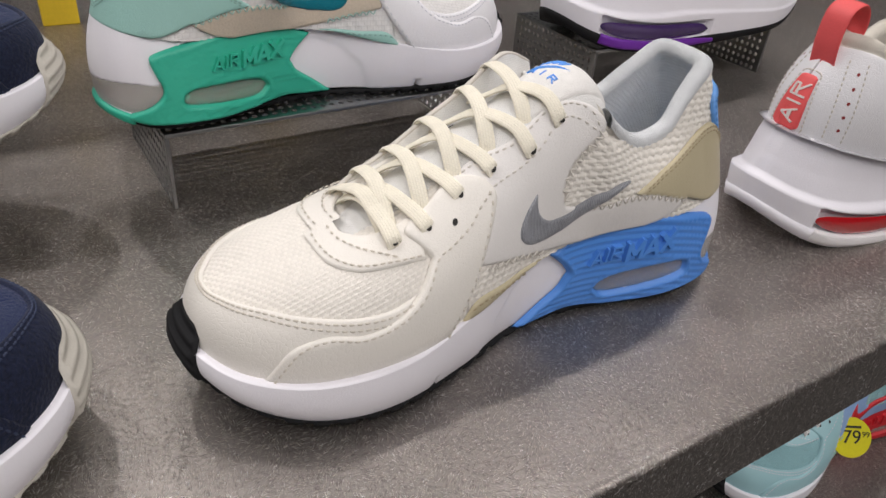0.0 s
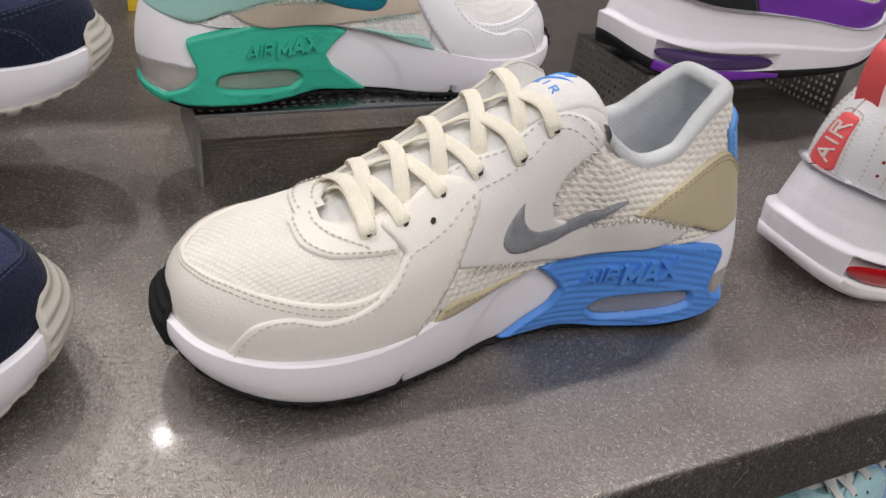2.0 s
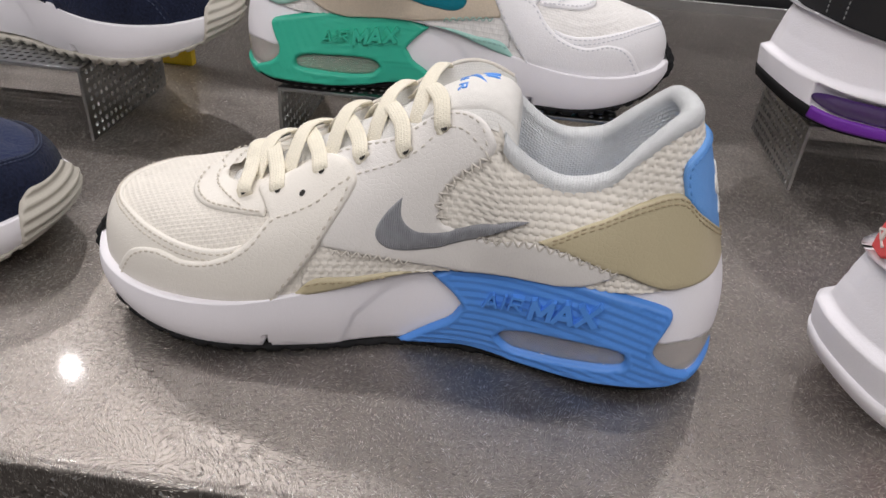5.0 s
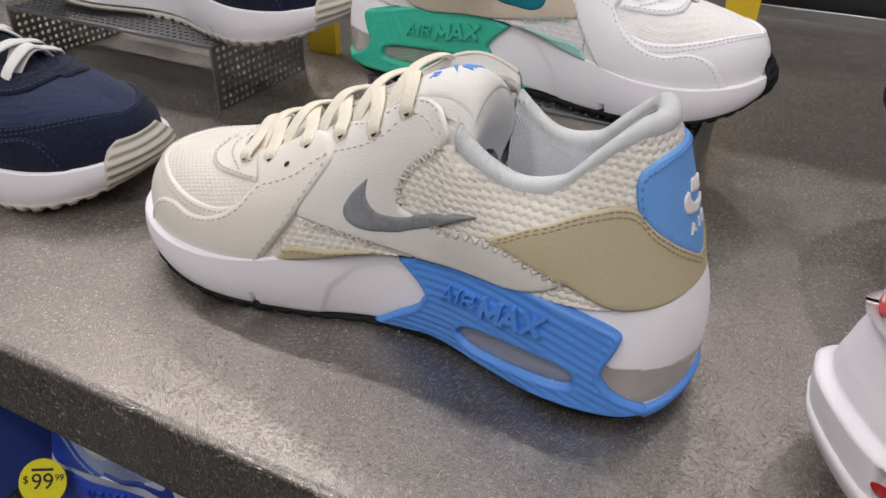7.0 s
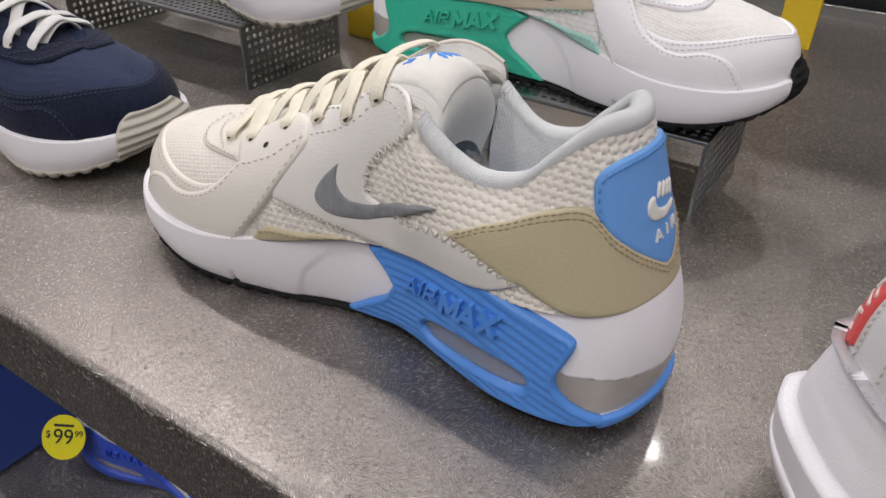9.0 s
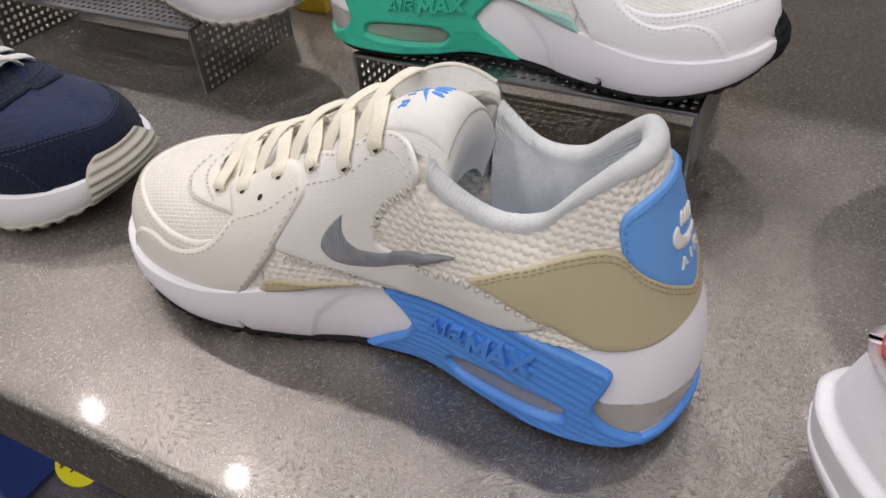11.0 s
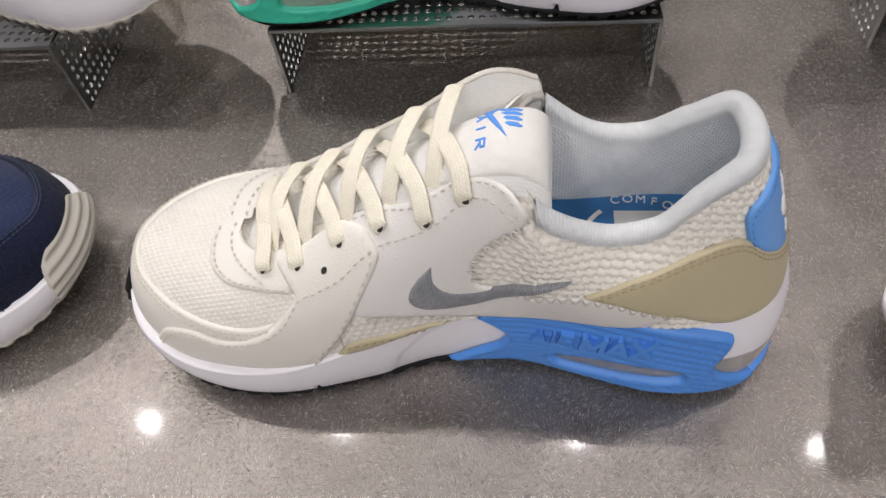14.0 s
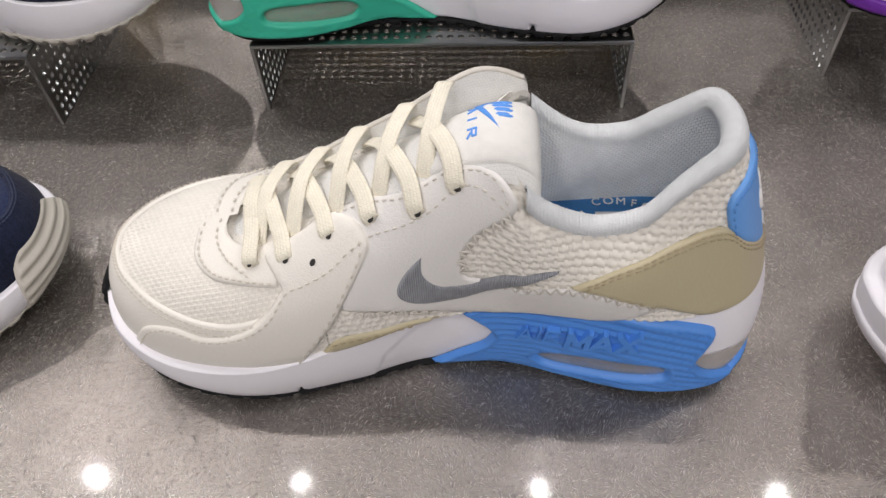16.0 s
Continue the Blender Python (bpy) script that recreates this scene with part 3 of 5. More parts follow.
TICK = [[(0.2602, 0.392), (0.2512, 0.340), (0.2453, 0.28), (0.2447, 0.226), (0.2495, 0.172), (0.2578, 0.134), (0.2705, 0.116), (0.286, 0.128), (0.304, 0.235), (0.3205, 0.445), (0.3348, 0.628)],
        [(0.3348, 0.628), (0.3235, 0.545), (0.3115, 0.41), (0.297, 0.258), (0.2845, 0.198), (0.2732, 0.198), (0.2655, 0.23), (0.2605, 0.283), (0.2595, 0.336), (0.2602, 0.392)]]
PLATE = [[(0.279, 0.910), (0.2938, 0.975), (0.316, 1.02), (0.338, 1.047), (0.358, 1.04), (0.3713, 1.02), (0.3868, 0.975), (0.4095, 0.895), (0.4255, 0.815), (0.4285, 0.745), (0.4247, 0.61), (0.421, 0.503), (0.4218, 0.41), (0.4287, 0.31),
          (0.4383, 0.23), (0.4505, 0.14), (0.4485, 0.085), (0.4355, 0.075), (0.4175, 0.085), (0.3925, 0.085), (0.361, 0.075), (0.336, 0.085), (0.3255, 0.11), (0.302, 0.14), (0.283, 0.12), (0.2585, 0.125)],
         [(0.2585, 0.125), (0.277, 0.315), (0.292, 0.45), (0.2965, 0.54), (0.2996, 0.602)], [(0.2996, 0.602), (0.2940, 0.708), (0.2856, 0.823), (0.279, 0.910)]]
WINDOW = [(0.3235, 0.34), (0.329, 0.42), (0.346, 0.468), (0.38, 0.478), (0.400, 0.435), (0.4045, 0.35), (0.4005, 0.293), (0.3785, 0.268), (0.353, 0.24), (0.3325, 0.246), (0.3235, 0.34)]
AIR_TOP = [(0.412, 0.52), (0.44, 0.495), (0.464, 0.44), (0.488, 0.385), (0.5, 0.38), (0.512, 0.385), (0.536, 0.44), (0.56, 0.495), (0.588, 0.52)]
AIR_LOW = [(0.588, 0.22), (0.56, 0.17), (0.53, 0.15), (0.5, 0.15), (0.47, 0.15), (0.44, 0.17), (0.412, 0.22)]
EYELETS = [(0.2808, 0.69), (0.26, 0.61), (0.2335, 0.655), (0.208, 0.652), (0.1818, 0.62), (0.1577, 0.66)]


def knit_cells(last, u, v):
    """Even lengths on the open fabric, in cells of one size: along and up at the ankle, along and across over the toes."""
    toe = np.abs(((u + 0.5) % 1.0) - 0.5) < 0.2
    p = last.raw(u, v)
    over = p[:, 1] + np.sign(p[:, 1]) * 0.6 * np.maximum(0, last.zr(p[:, 0]) - p[:, 2])
    return toe, np.where(toe, p[:, 0] * 1.5, p[:, 0] + 0.5 * np.abs(p[:, 1])), np.where(toe, over * 1.35 + 0.2, p[:, 2] + 0.1)


def knit(last, u, v):
    """Relief of the open fabric: staggered rounded puffs, coarse at the ankle, fine over the toes."""
    toe, a, b = knit_cells(last, u, v)
    a, b = a / 0.0040, b / 0.0029
    row = np.floor(b)
    fx, fy = (a + 0.5 * ((row + 1) % 2)) % 1.0, b % 1.0
    r2 = (2 * fx - 1) ** 2 + 0.8 * (2 * fy - 1) ** 2
    h = np.sqrt(np.maximum(0, 1 - r2 * 0.85))
    return (h - 1.0) * np.where(toe, 0.00075, 0.0011) - 0.0002


def ribs(u, w, d):
    """Ridges that sweep along the rubber plate, with smooth borders."""
    s = np.where(u > 0.5, 1 - u, u)
    ph = (w * 0.047 + 0.10 * (s - 0.35) + 0.9 * (s - 0.35) ** 2 + 0.0012 * np.sin((s - 0.26) * 38)) / 0.0034
    f = ph % 1.0
    wave = np.where(f < 0.75, f / 0.75, (1 - f) / 0.25)
    return np.where(d < 0.0024, 0.0007, 0.0011 * wave - 0.0003)


def runner(name, m, mats, label, last=RUNNER, plate=True, tick=True, bumper=0.026, fine=True, open_mouth=True, lacing=True, beads=True):
    """A running shoe: sole with rubber plates and air windows, fabric upper with leather pieces, laces, tongue, padded collar."""
    root = tagged(new(name), label, "sneaker", "display sneakers")
    root.matrix_basis = m
    up, wall = last.upper, last.wall
    us = np.linspace(0, 1, 1150 if fine else 480, endpoint=False)
    vs = np.linspace(0, 1, 118 if fine else 44)
    def skin(u, v):
        x = last.at(u)[0][:, 0]
        dip = np.clip((v - 0.82) / 0.14, 0, 1) * np.clip((x - 0.092) / 0.006, 0, 1) * np.clip((0.228 - x) / 0.01, 0, 1)
        return up(u, v, knit(last, u, v) * np.clip((1 - v) / 0.04, 0, 1) - 0.0045 * dip)
    grid_part("upper", skin, us, vs, mats["mesh"], root, cells=lambda u, v: np.column_stack(knit_cells(last, u, v)[1:]))

    rim = outline(WINDOW, metric=(0.66, 0.045))

    def recess(u, w):
        s = np.where(u > 0.5, 1 - u, u)
        line = np.interp(s, [0.2207, 0.2321, 0.2518, 0.2755, 0.31], [0.05, 0.61, 0.85, 0.939, 0.96])
        out = -0.0008 * np.clip((line - w) / 0.10, 0, 1) * np.clip((s - 0.216) / 0.012, 0, 1) * np.clip((0.33 - s) / 0.03, 0, 1)
        p = np.column_stack([s * 0.66, w * 0.045])
        if plate:
            out = np.where(inside(p, rim), -0.006, out)
            heel = (s > 0.414) & (w > 0.17) & (w < np.interp(s, [0.412, 0.44, 0.464, 0.488, 0.5], [0.51, 0.485, 0.43, 0.375, 0.37]))
            out = np.where(heel, -0.005, out)
        notch = (np.abs(s - 0.1757) < 0.0035 * (1 - w / 0.42)) & (w < 0.42)
        out = np.where(notch, -0.006, out)
        return out

    def shell(u, k):
        w = np.clip(k, 0.14, 1)
        return wall(u, w, np.where(k > 1, -0.007 * (k - 1), np.where(k < 0, 0.03 * k, recess(u, w))))
    grid_part("midsole", shell, np.linspace(0, 1, 660 if fine else 360, endpoint=False), np.concatenate([[-0.6, -0.2], np.linspace(0.14, 1, 44), [1.3, 2.0]]), mats["sole"], root, metric=(0.66, 0.045))

    def tread(u, k):
        x = last.at(u)[0][:, 0]
        tooth = (np.sin(u * 0.66 / 0.0105 * 2 * np.pi) > -0.2) & (x > 0.1)
        w = np.clip(k, 0, 0.19) * (0.55 + 0.45 * np.clip((x - 0.15) / 0.05, 0, 1))
        p = wall(u, w, np.where(k < 0, 0.03 * k, 0.0007 + np.where(tooth, 0.0008, 0)) * np.where(k > 0.19, -6, 1))
        lift = last.z0(x)
        p[:, 2] = np.where(k <= 0, np.where(tooth, lift, lift + 0.0028), p[:, 2])
        return p
    grid_part("outsole", tread, np.linspace(0, 1, 640, endpoint=False), np.array([-0.9, -0.4, -0.15, 0.0, 0.08, 0.19, 0.25]), mats["tread"], root)
    # toe bumper
    r = bumper
    panel("toe_bumper", wall, [[(-r, 0.05), (-r * 0.9, 1.1), (-r * 0.4, 1.75), (r * 0.35, 1.8), (r * 0.85, 1.2), (r * 1.2, 0.05)], [(r * 1.2, 0.05), (-r, 0.05)]], 0.0020, mats["tread"], root,
          relief=lambda u, w, d: 0.0009 * np.sin(w * 22), step=0.0011, metric=(0.66, 0.02))
    # leather and suede pieces
    cap = CAP[:-1] + [(-u, v) for u, v in CAP[::-1]]
    panel("toe_cap", up, [cap, [(-0.155, 0.27), (-0.155, 0.0)], [(-0.155, 0.0), (0.155, 0.0)], [(0.155, 0.0), (0.155, 0.27)]], 0.0011, mats["cap"], root)
    for side in (1, -1):
        flip = (lambda r: r) if side > 0 else mirrored
        line = (lambda q: q) if side > 0 else (lambda q: [(1 - u, v) for u, v in q])
        panel("eyestay", up, flip(EYESTAY), 0.0009, mats["overlay"], root, seam=(1.0,))
        panel("quarter", up, flip(QUARTER), 0.0010, mats["quarter"], root)
        panel("side_inlay", up, flip(SLIVER), 0.0012, mats["heel"], root)
        panel("side_overlay", up, flip(OVERLAY), 0.0024, mats["overlay"], root, edge=0.0014)
        if tick:
            panel("emblem", up, flip(TICK), 0.0019, mats["tick"], root, step=0.0016, edge=0.0010)
        th, th2 = mats["thread"], mats["thread2"]
        for dv in (0.035, 0.075):
            stitch(up, line([(u, v - dv) for u, v in CAP]), 0.0012, th, root)
        stitch(up, line([(0.0745, 0.02), (0.0885, 0.205), (0.105, 0.255), (0.127, 0.205), (0.151, 0.235), (0.168, 0.315), (0.1805, 0.445), (0.192, 0.46), (0.207, 0.485), (0.218, 0.535), (0.2260, 0.56)]), 0.0025, th, root)
        stitch(up, line([(0.2260, 0.56), (0.2245, 0.48), (0.2108, 0.31), (0.1993, 0.18), (0.182, 0.02)]), 0.0025, th, root)
        stitch(up, line([(0.170, 0.525), (0.152, 0.578), (0.132, 0.645), (0.1175, 0.76), (0.111, 0.89), (0.109, 0.97)]), 0.0014, th, root)
        stitch(up, line([(0.155, 0.60), (0.142, 0.70), (0.132, 0.79), (0.124, 0.90), (0.122, 0.98)]), 0.0014, th, root)
        stitch(up, line([(0.232, 0.575), (0.2515, 0.57), (0.266, 0.60), (0.279, 0.68), (0.2925, 0.755), (0.3030, 0.79)]), 0.0011, th2, root)
        stitch(up, line([(0.207, 0.76), (0.2295, 0.755), (0.2483, 0.718), (0.258, 0.735), (0.2735, 0.785), (0.283, 0.80), (0.2945, 0.875), (0.302, 0.915), (0.3055, 0.86)]), 0.0011, th2, root)
        zigzag(up, line([(0.3075, 0.83), (0.3035, 0.70), (0.2945, 0.53), (0.2842, 0.38), (0.2810, 0.31), (0.2850, 0.235)]), 0.0013, 0.0019, th2, root)
        zigzag(up, line([(0.305, 0.262), (0.3200, 0.345), (0.3360, 0.425), (0.3560, 0.425), (0.372, 0.32), (0.392, 0.18)]), 0.0013, 0.0019, th2, root)
        zigzag(up, line([(0.218, 0.215), (0.2403, 0.145), (0.2542, 0.095), (0.268, 0.055)]), 0.0013, 0.0014, th2, root)
        for dv in (0.03, 0.065):
            stitch(up, line([(u, v - dv) for u, v in HEEL_TOP[1:]]), 0.0017, mats["thread3"], root)
        stitch(up, line([(u + 0.004, v - 0.035) for u, v in TAB]), 0.0015, mats["thread4"], root)
        stitch(up, line([(0.204, 0.062), (0.212, 0.062), (0.235, 0.028), (0.25, 0.014)]), 0.0013, mats["thread3"], root)
        if plate:
            rp = PLATE if side > 0 else mirrored(PLATE)
            rw = WINDOW if side > 0 else [(1 - u, v) for u, v in WINDOW]
            body = panel("plate", wall, rp, 0.0026, mats["plate"], root, holes=[rw], step=0.0009 if fine else 0.0014, edge=0.0014, relief=ribs, metric=(0.66, 0.045))
            panel("air_window", wall, [rw], 0.0004, mats["clear"], root, metric=(0.66, 0.045))
            for word, (ua, ub, wa, wb, ra, rb), wide in (("AIR", (0.3135, 0.3375, 0.655, 0.690, 0.790, 0.807), 0.095), ("MAX", (0.3430, 0.3825, 0.645, 0.688, 0.815, 0.860), 0.12)):
                if side > 0:
                    def put(x, y, ua=ua, ub=ub, wa=wa, wb=wb, ra=ra, rb=rb):
                        return ua + (ub - ua) * x + 0.002 * (y - 0.5), (wa + (wb - wa) * x) * (1 - y) + (ra + (rb - ra) * x) * y
                else:
                    sh = 0.305 + 0.386
                    def put(x, y, ua=ua, ub=ub, wa=wa, wb=wb, ra=ra, rb=rb):
                        return 1 - sh + ua + (ub - ua) * x + 0.002 * (y - 0.5), (wa + (wb - wa) * x) * (1 - y) + (ra + (rb - ra) * x) * y
                strokes("raised_lettering", wall, written(word), put, wide * (0.9 if word == "AIR" else 1.15), 0.0022, 0.0052, mats["plate"], body)
    back = lambda q: [(1 - u, v) for u, v in q[::-1]]
    panel("heel_tab", up, [TAB[:-1] + [TAB[-1]] + back(TAB)[1:], back(TAB_LOW)[0:] + TAB_LOW[1:]], 0.0014, mats["tab"], root)
    panel("heel_counter", up, [HEEL_TOP + back(HEEL_TOP)[1:], back(HEEL_FRONT), back(HEEL_LOW) + HEEL_LOW[1:], HEEL_FRONT], 0.0016, mats["heel"], root)
    if beads:
        heel_mark = [[(0.4774, 0.534), (0.4805, 0.585), (0.4881, 0.61)], [(0.4881, 0.61), (0.4888, 0.545), (0.4989, 0.505), (0.520, 0.50)], [(0.520, 0.50), (0.5102, 0.455), (0.4955, 0.440), (0.4823, 0.468), (0.4774, 0.534)]]
        panel("heel_mark", up, heel_mark, 0.0021, mats["label"], root, step=0.0012, edge=0.0006, label="pale raised mark on the heel tab")
        for k in range(4):
            c0 = 0.4900 + 0.0068 * k
            w0 = 0.575 - 0.012 * k
            panel("heel_bar", up, [[(c0, w0), (c0 + 0.0042, w0 - 0.01)], [(c0 + 0.0042, w0 - 0.01), (c0 + 0.0095, w0 + 0.08)], [(c0 + 0.0095, w0 + 0.08), (c0 + 0.0055, w0 + 0.09)], [(c0 + 0.0055, w0 + 0.09), (c0, w0)]], 0.0021, mats["label"], root, step=0.0012, edge=0.0005)
        strokes("heel_word", up, written("AIR", 0.9), lambda x, y: (0.4845 + 0.031 * x, 0.335 + 0.06 * y), 0.09, 0.0012, 0.0020, mats["label"], root)
    if plate:
        panel("heel_plate", wall, [[(0.447, 0.03), (0.447, 0.14), (0.47, 0.135), (0.5, 0.135), (0.53, 0.135), (0.553, 0.14), (0.553, 0.03)], [(0.553, 0.03), (0.447, 0.03)]], 0.0024, mats["plate"], root, edge=0.001, metric=(0.66, 0.045))
        panel("air_unit", wall, [AIR_TOP, [(0.588, 0.52), (0.588, 0.22)], AIR_LOW, [(0.412, 0.22), (0.412, 0.52)]], 0.0002, mats["clear"], root, metric=(0.66, 0.045))

    # padded collar, lining and insole
    cu = np.linspace(0.3145, 0.6855, 200)

    def lining(u, k):
        e = last.raw(u, np.ones(len(u)))
        o = last.at(u)[1]
        base = last.at(u, -0.010)[0]
        r = 0.0045
        a = np.radians(-25 + 215 * np.clip(k, 0, 1))
        c = e.copy()
        c[:, :2] -= o * 0.0042
        c[:, 2] -= 0.0006
        roll = np.column_stack([c[:, :2] + o * (r * np.cos(a))[:, None], c[:, 2] + r * np.sin(a)])
        d = np.clip(k - 1, 0, 1)
        inner = c[:, :2] - o * r
        f = (np.sin(d * np.pi / 2) ** 0.8)[:, None]
        puff = 0.0015 * np.sin(np.pi * np.clip(d * 1.25, 0, 1))
        down = np.column_stack([inner * (1 - f) + base * f - o * puff[:, None], c[:, 2] * (1 - d) + 0.0505 * d])
        return np.where((k > 1)[:, None], down, roll)
    if open_mouth:
        grid_part("collar_lining", lining, cu, np.concatenate([np.linspace(0, 1, 12), np.linspace(1.05, 2, 26)]), mats["lining"], root, closed=False, label="pale padded mesh lining of the collar")
        q = np.vstack([last.at(np.linspace(0.22, 0.78, 120), -0.009)[0]])
        verts = np.vstack([np.column_stack([q, np.full(len(q), 0.0520)]), [[0.07, -0.003, 0.0512]]])
        part("insole", verts, [(i, (i + 1) % len(q), len(q)) for i in range(len(q))], mats["insole"], root, "bright blue fabric insole")
        if fine:
            insole = root.children[-1]
            for k, ch in enumerate("COMFORT"):
                cu_ = bpy.data.curves.new("insole_letter", "FONT")
                cu_.body, cu_.size, cu_.align_x, cu_.extrude = ch, 0.0056, "CENTER", 0.00015
                cu_.materials.append(mats["label"])
                letter = new("insole_letter", cu_)
                letter.parent, letter.matrix_basis = insole, pose(0.0675 - 0.0050 * k, -0.0215 + 0.00042 * (k - 1.2) ** 2, 0.0522, 0, 0, 180 + 6 - 6 * k)
            box("paper_label", (0.020, -0.0170, 0.0520), (0.0685, 0.004, 0.0524), mats["label"], insole, "white paper size label", bevel=0.0001)
            ribbon("printed_curve", [(0.0735, -0.0170, 0.0522), (0.0765, -0.0140, 0.0522), (0.0800, -0.0090, 0.0522), (0.0820, -0.003, 0.0521)], [(0, 0, 1)] * 4, 0.0020, 0.0003, mats["label"], insole)
    # tongue
    path = spline([(0.215, 0.0, last.zr(0.215) - 0.0035), (0.19, 0.0, last.zr(0.19) + 0.0005), (0.16, 0.0, last.zr(0.16) + 0.001), (0.135, 0.0, 0.1040), (0.122, 0.0, 0.1120), (0.110, 0.0, 0.1160), (0.1005, 0.0, 0.1145),
                   (0.0950, 0.0, 0.1075), (0.0955, 0.0, 0.0975), (0.098, 0.0, 0.090), (0.10, 0.0, 0.083)], count=64)
    half = curve([(0.08, 0.0235), (0.10, 0.0225), (0.112, 0.0205), (0.125, 0.0185), (0.15, 0.0175), (0.18, 0.0165), (0.22, 0.014)])
    tmid = lambda x: (last.mid(x) + last.crest(x)) / 2
    tt = np.linspace(-1, 1, 28)
    verts, uv = [], []
    for i, (x, _, z) in enumerate(path):
        late = min(1, max(0, (i - 34) / 14))
        for t in tt:
            verts.append((x, tmid(x) + half(x) * t * (1 - 0.12 * late), z - (0.0065 + 0.002 * late) * t * t - 0.004 * t ** 6))
            uv.append((i * 0.0022, t * 0.025))
    n = len(tt)
    tongue = part("tongue", verts, [(i * n + j, i * n + j + 1, (i + 1) * n + j + 1, (i + 1) * n + j) for i in range(len(path) - 1) for j in range(n - 1)], mats["tongue"], root, uv=uv)

    def on_tongue(a, b, off):
        """a along the tongue from its foot, b across."""
        i = np.clip(np.asarray(a, float), 0, 1) * (len(path) - 1)
        x, z = np.interp(i, np.arange(len(path)), path[:, 0]), np.interp(i, np.arange(len(path)), path[:, 2])
        late = np.clip((i - 34) / 14, 0, 1)
        dx, dz = np.interp(i + 0.5, np.arange(len(path)), path[:, 0]) - np.interp(i - 0.5, np.arange(len(path)), path[:, 0]), np.interp(i + 0.5, np.arange(len(path)), path[:, 2]) - np.interp(i - 0.5, np.arange(len(path)), path[:, 2])
        ln = np.hypot(dx, dz) + 1e-9
        y = tmid(x) + half(x) * b * (1 - 0.12 * late)
        h = z - (0.0065 + 0.002 * late) * b * b - 0.004 * b ** 6
        return np.column_stack([x + off * dz / ln, y, h - off * dx / ln])
    if beads:
        panel("tongue_label", on_tongue, [[(0.570, -0.88), (0.570, 0.72)], [(0.570, 0.72), (0.83, 0.86)], [(0.83, 0.86), (0.83, -0.86)], [(0.83, -0.86), (0.570, -0.88)]], 0.0008, mats["label"], tongue, metric=(0.14, 0.028), label="white woven label with a blue mark")
        front = path[:int(np.argmin(path[:, 0])) + 1]

        def lab(x, y):
            """The place on the tongue's top over a point of the plan."""
            i = float(np.interp(-x, -front[:, 0], np.arange(len(front))))
            late = min(1, max(0, (i - 34) / 14))
            return i / (len(path) - 1), (y - float(tmid(x))) / (float(half(x)) * (1 - 0.12 * late))

        def print_panel(name, *runs):
            return panel(name, on_tongue, [[lab(x, y) for x, y in run] for run in runs], 0.0013, mats["print"], tongue, metric=(0.14, 0.028), step=0.001, edge=0.0004)
        strokes("printed_word", on_tongue, written("AIR", 1.1), lambda x, y: lab(0.1195 - 0.0030 * y, -0.0105 + 0.0165 * x), 0.10, 0.0007, 0.0012, mats["print"], tongue, "blue printed letters", aspect=5.5)
        print_panel("printed_mark", [(0.1110, -0.0150), (0.1142, -0.0163), (0.1176, -0.0134), (0.1165, -0.0087), (0.1138, -0.0026), (0.1084, 0.0055)], [(0.1084, 0.0055), (0.1112, -0.0013), (0.1133, -0.0066), (0.1141, -0.0106), (0.1110, -0.0150)])
        for j in range(4):
            y0 = -0.0128 + 0.0031 * j
            print_panel("printed_bar", [(0.1122 - 0.0006 * j, y0), (0.1045, y0 + 0.0014)], [(0.1045, y0 + 0.0014), (0.1045, y0 + 0.0036)], [(0.1045, y0 + 0.0036), (0.1122 - 0.0006 * j, y0 + 0.0020)], [(0.1122 - 0.0006 * j, y0 + 0.0020), (0.1122 - 0.0006 * j, y0)])
    # the inner side's throat edge, standing up beside the tongue
    rim = spline([(0.214, -0.0165, 0.0655), (0.206, -0.021, 0.0675), (0.195, -0.0240, 0.0725), (0.1796, -0.0255, 0.0790), (0.163, -0.026, 0.0890), (0.1425, -0.026, 0.1010), (0.128, -0.028, 0.1100), (0.120, -0.0315, 0.1125), (0.112, -0.0340, 0.1118), (0.105, -0.0355, 0.1090), (0.0990, -0.036, 0.1055), (0.0975, -0.0362, 0.0990)], count=90)
    if fine:
        drop = np.linspace(0, 1, 12)
        inside_, outside_ = [], []
        for x, y, z in rim:
            for d in drop:
                inside_.append((x, y + 0.0010 + 0.005 * d, z - 0.015 * d))
                outside_.append((x, y - 0.0008 - 0.006 * d ** 1.3, z - 0.016 * d))
        quads = [(i * 12 + j, i * 12 + j + 1, i * 12 + 13 + j, i * 12 + 12 + j) for i in range(89) for j in range(11)]
        part("throat_lining", inside_, quads, mats["tongue"], root, uv=[(x, z) for x, _, z in inside_], label="pale mesh lining inside the lace stay")
        part("throat_edge", outside_, quads, mats["quarter"], root)
        ribbon("edge_binding", rim[::6], [np.array([0.0, 0.1, 1.0])] * len(rim[::6]), 0.0024, 0.0014, mats["thread2"], root, lane=30)
    if not lacing:
        return root
    # laces: from each eyelet over the tongue to the other side, one row further down
    outer = [up([u], [v], [0.0])[0] for u, v in EYELETS]
    inner = [np.array([x, np.interp(-x, -rim[:, 0], rim[:, 1]), np.interp(-x, -rim[:, 0], rim[:, 2])]) for x in (0.1285, 0.1425, 0.162, 0.1785, 0.1935, 0.206)]
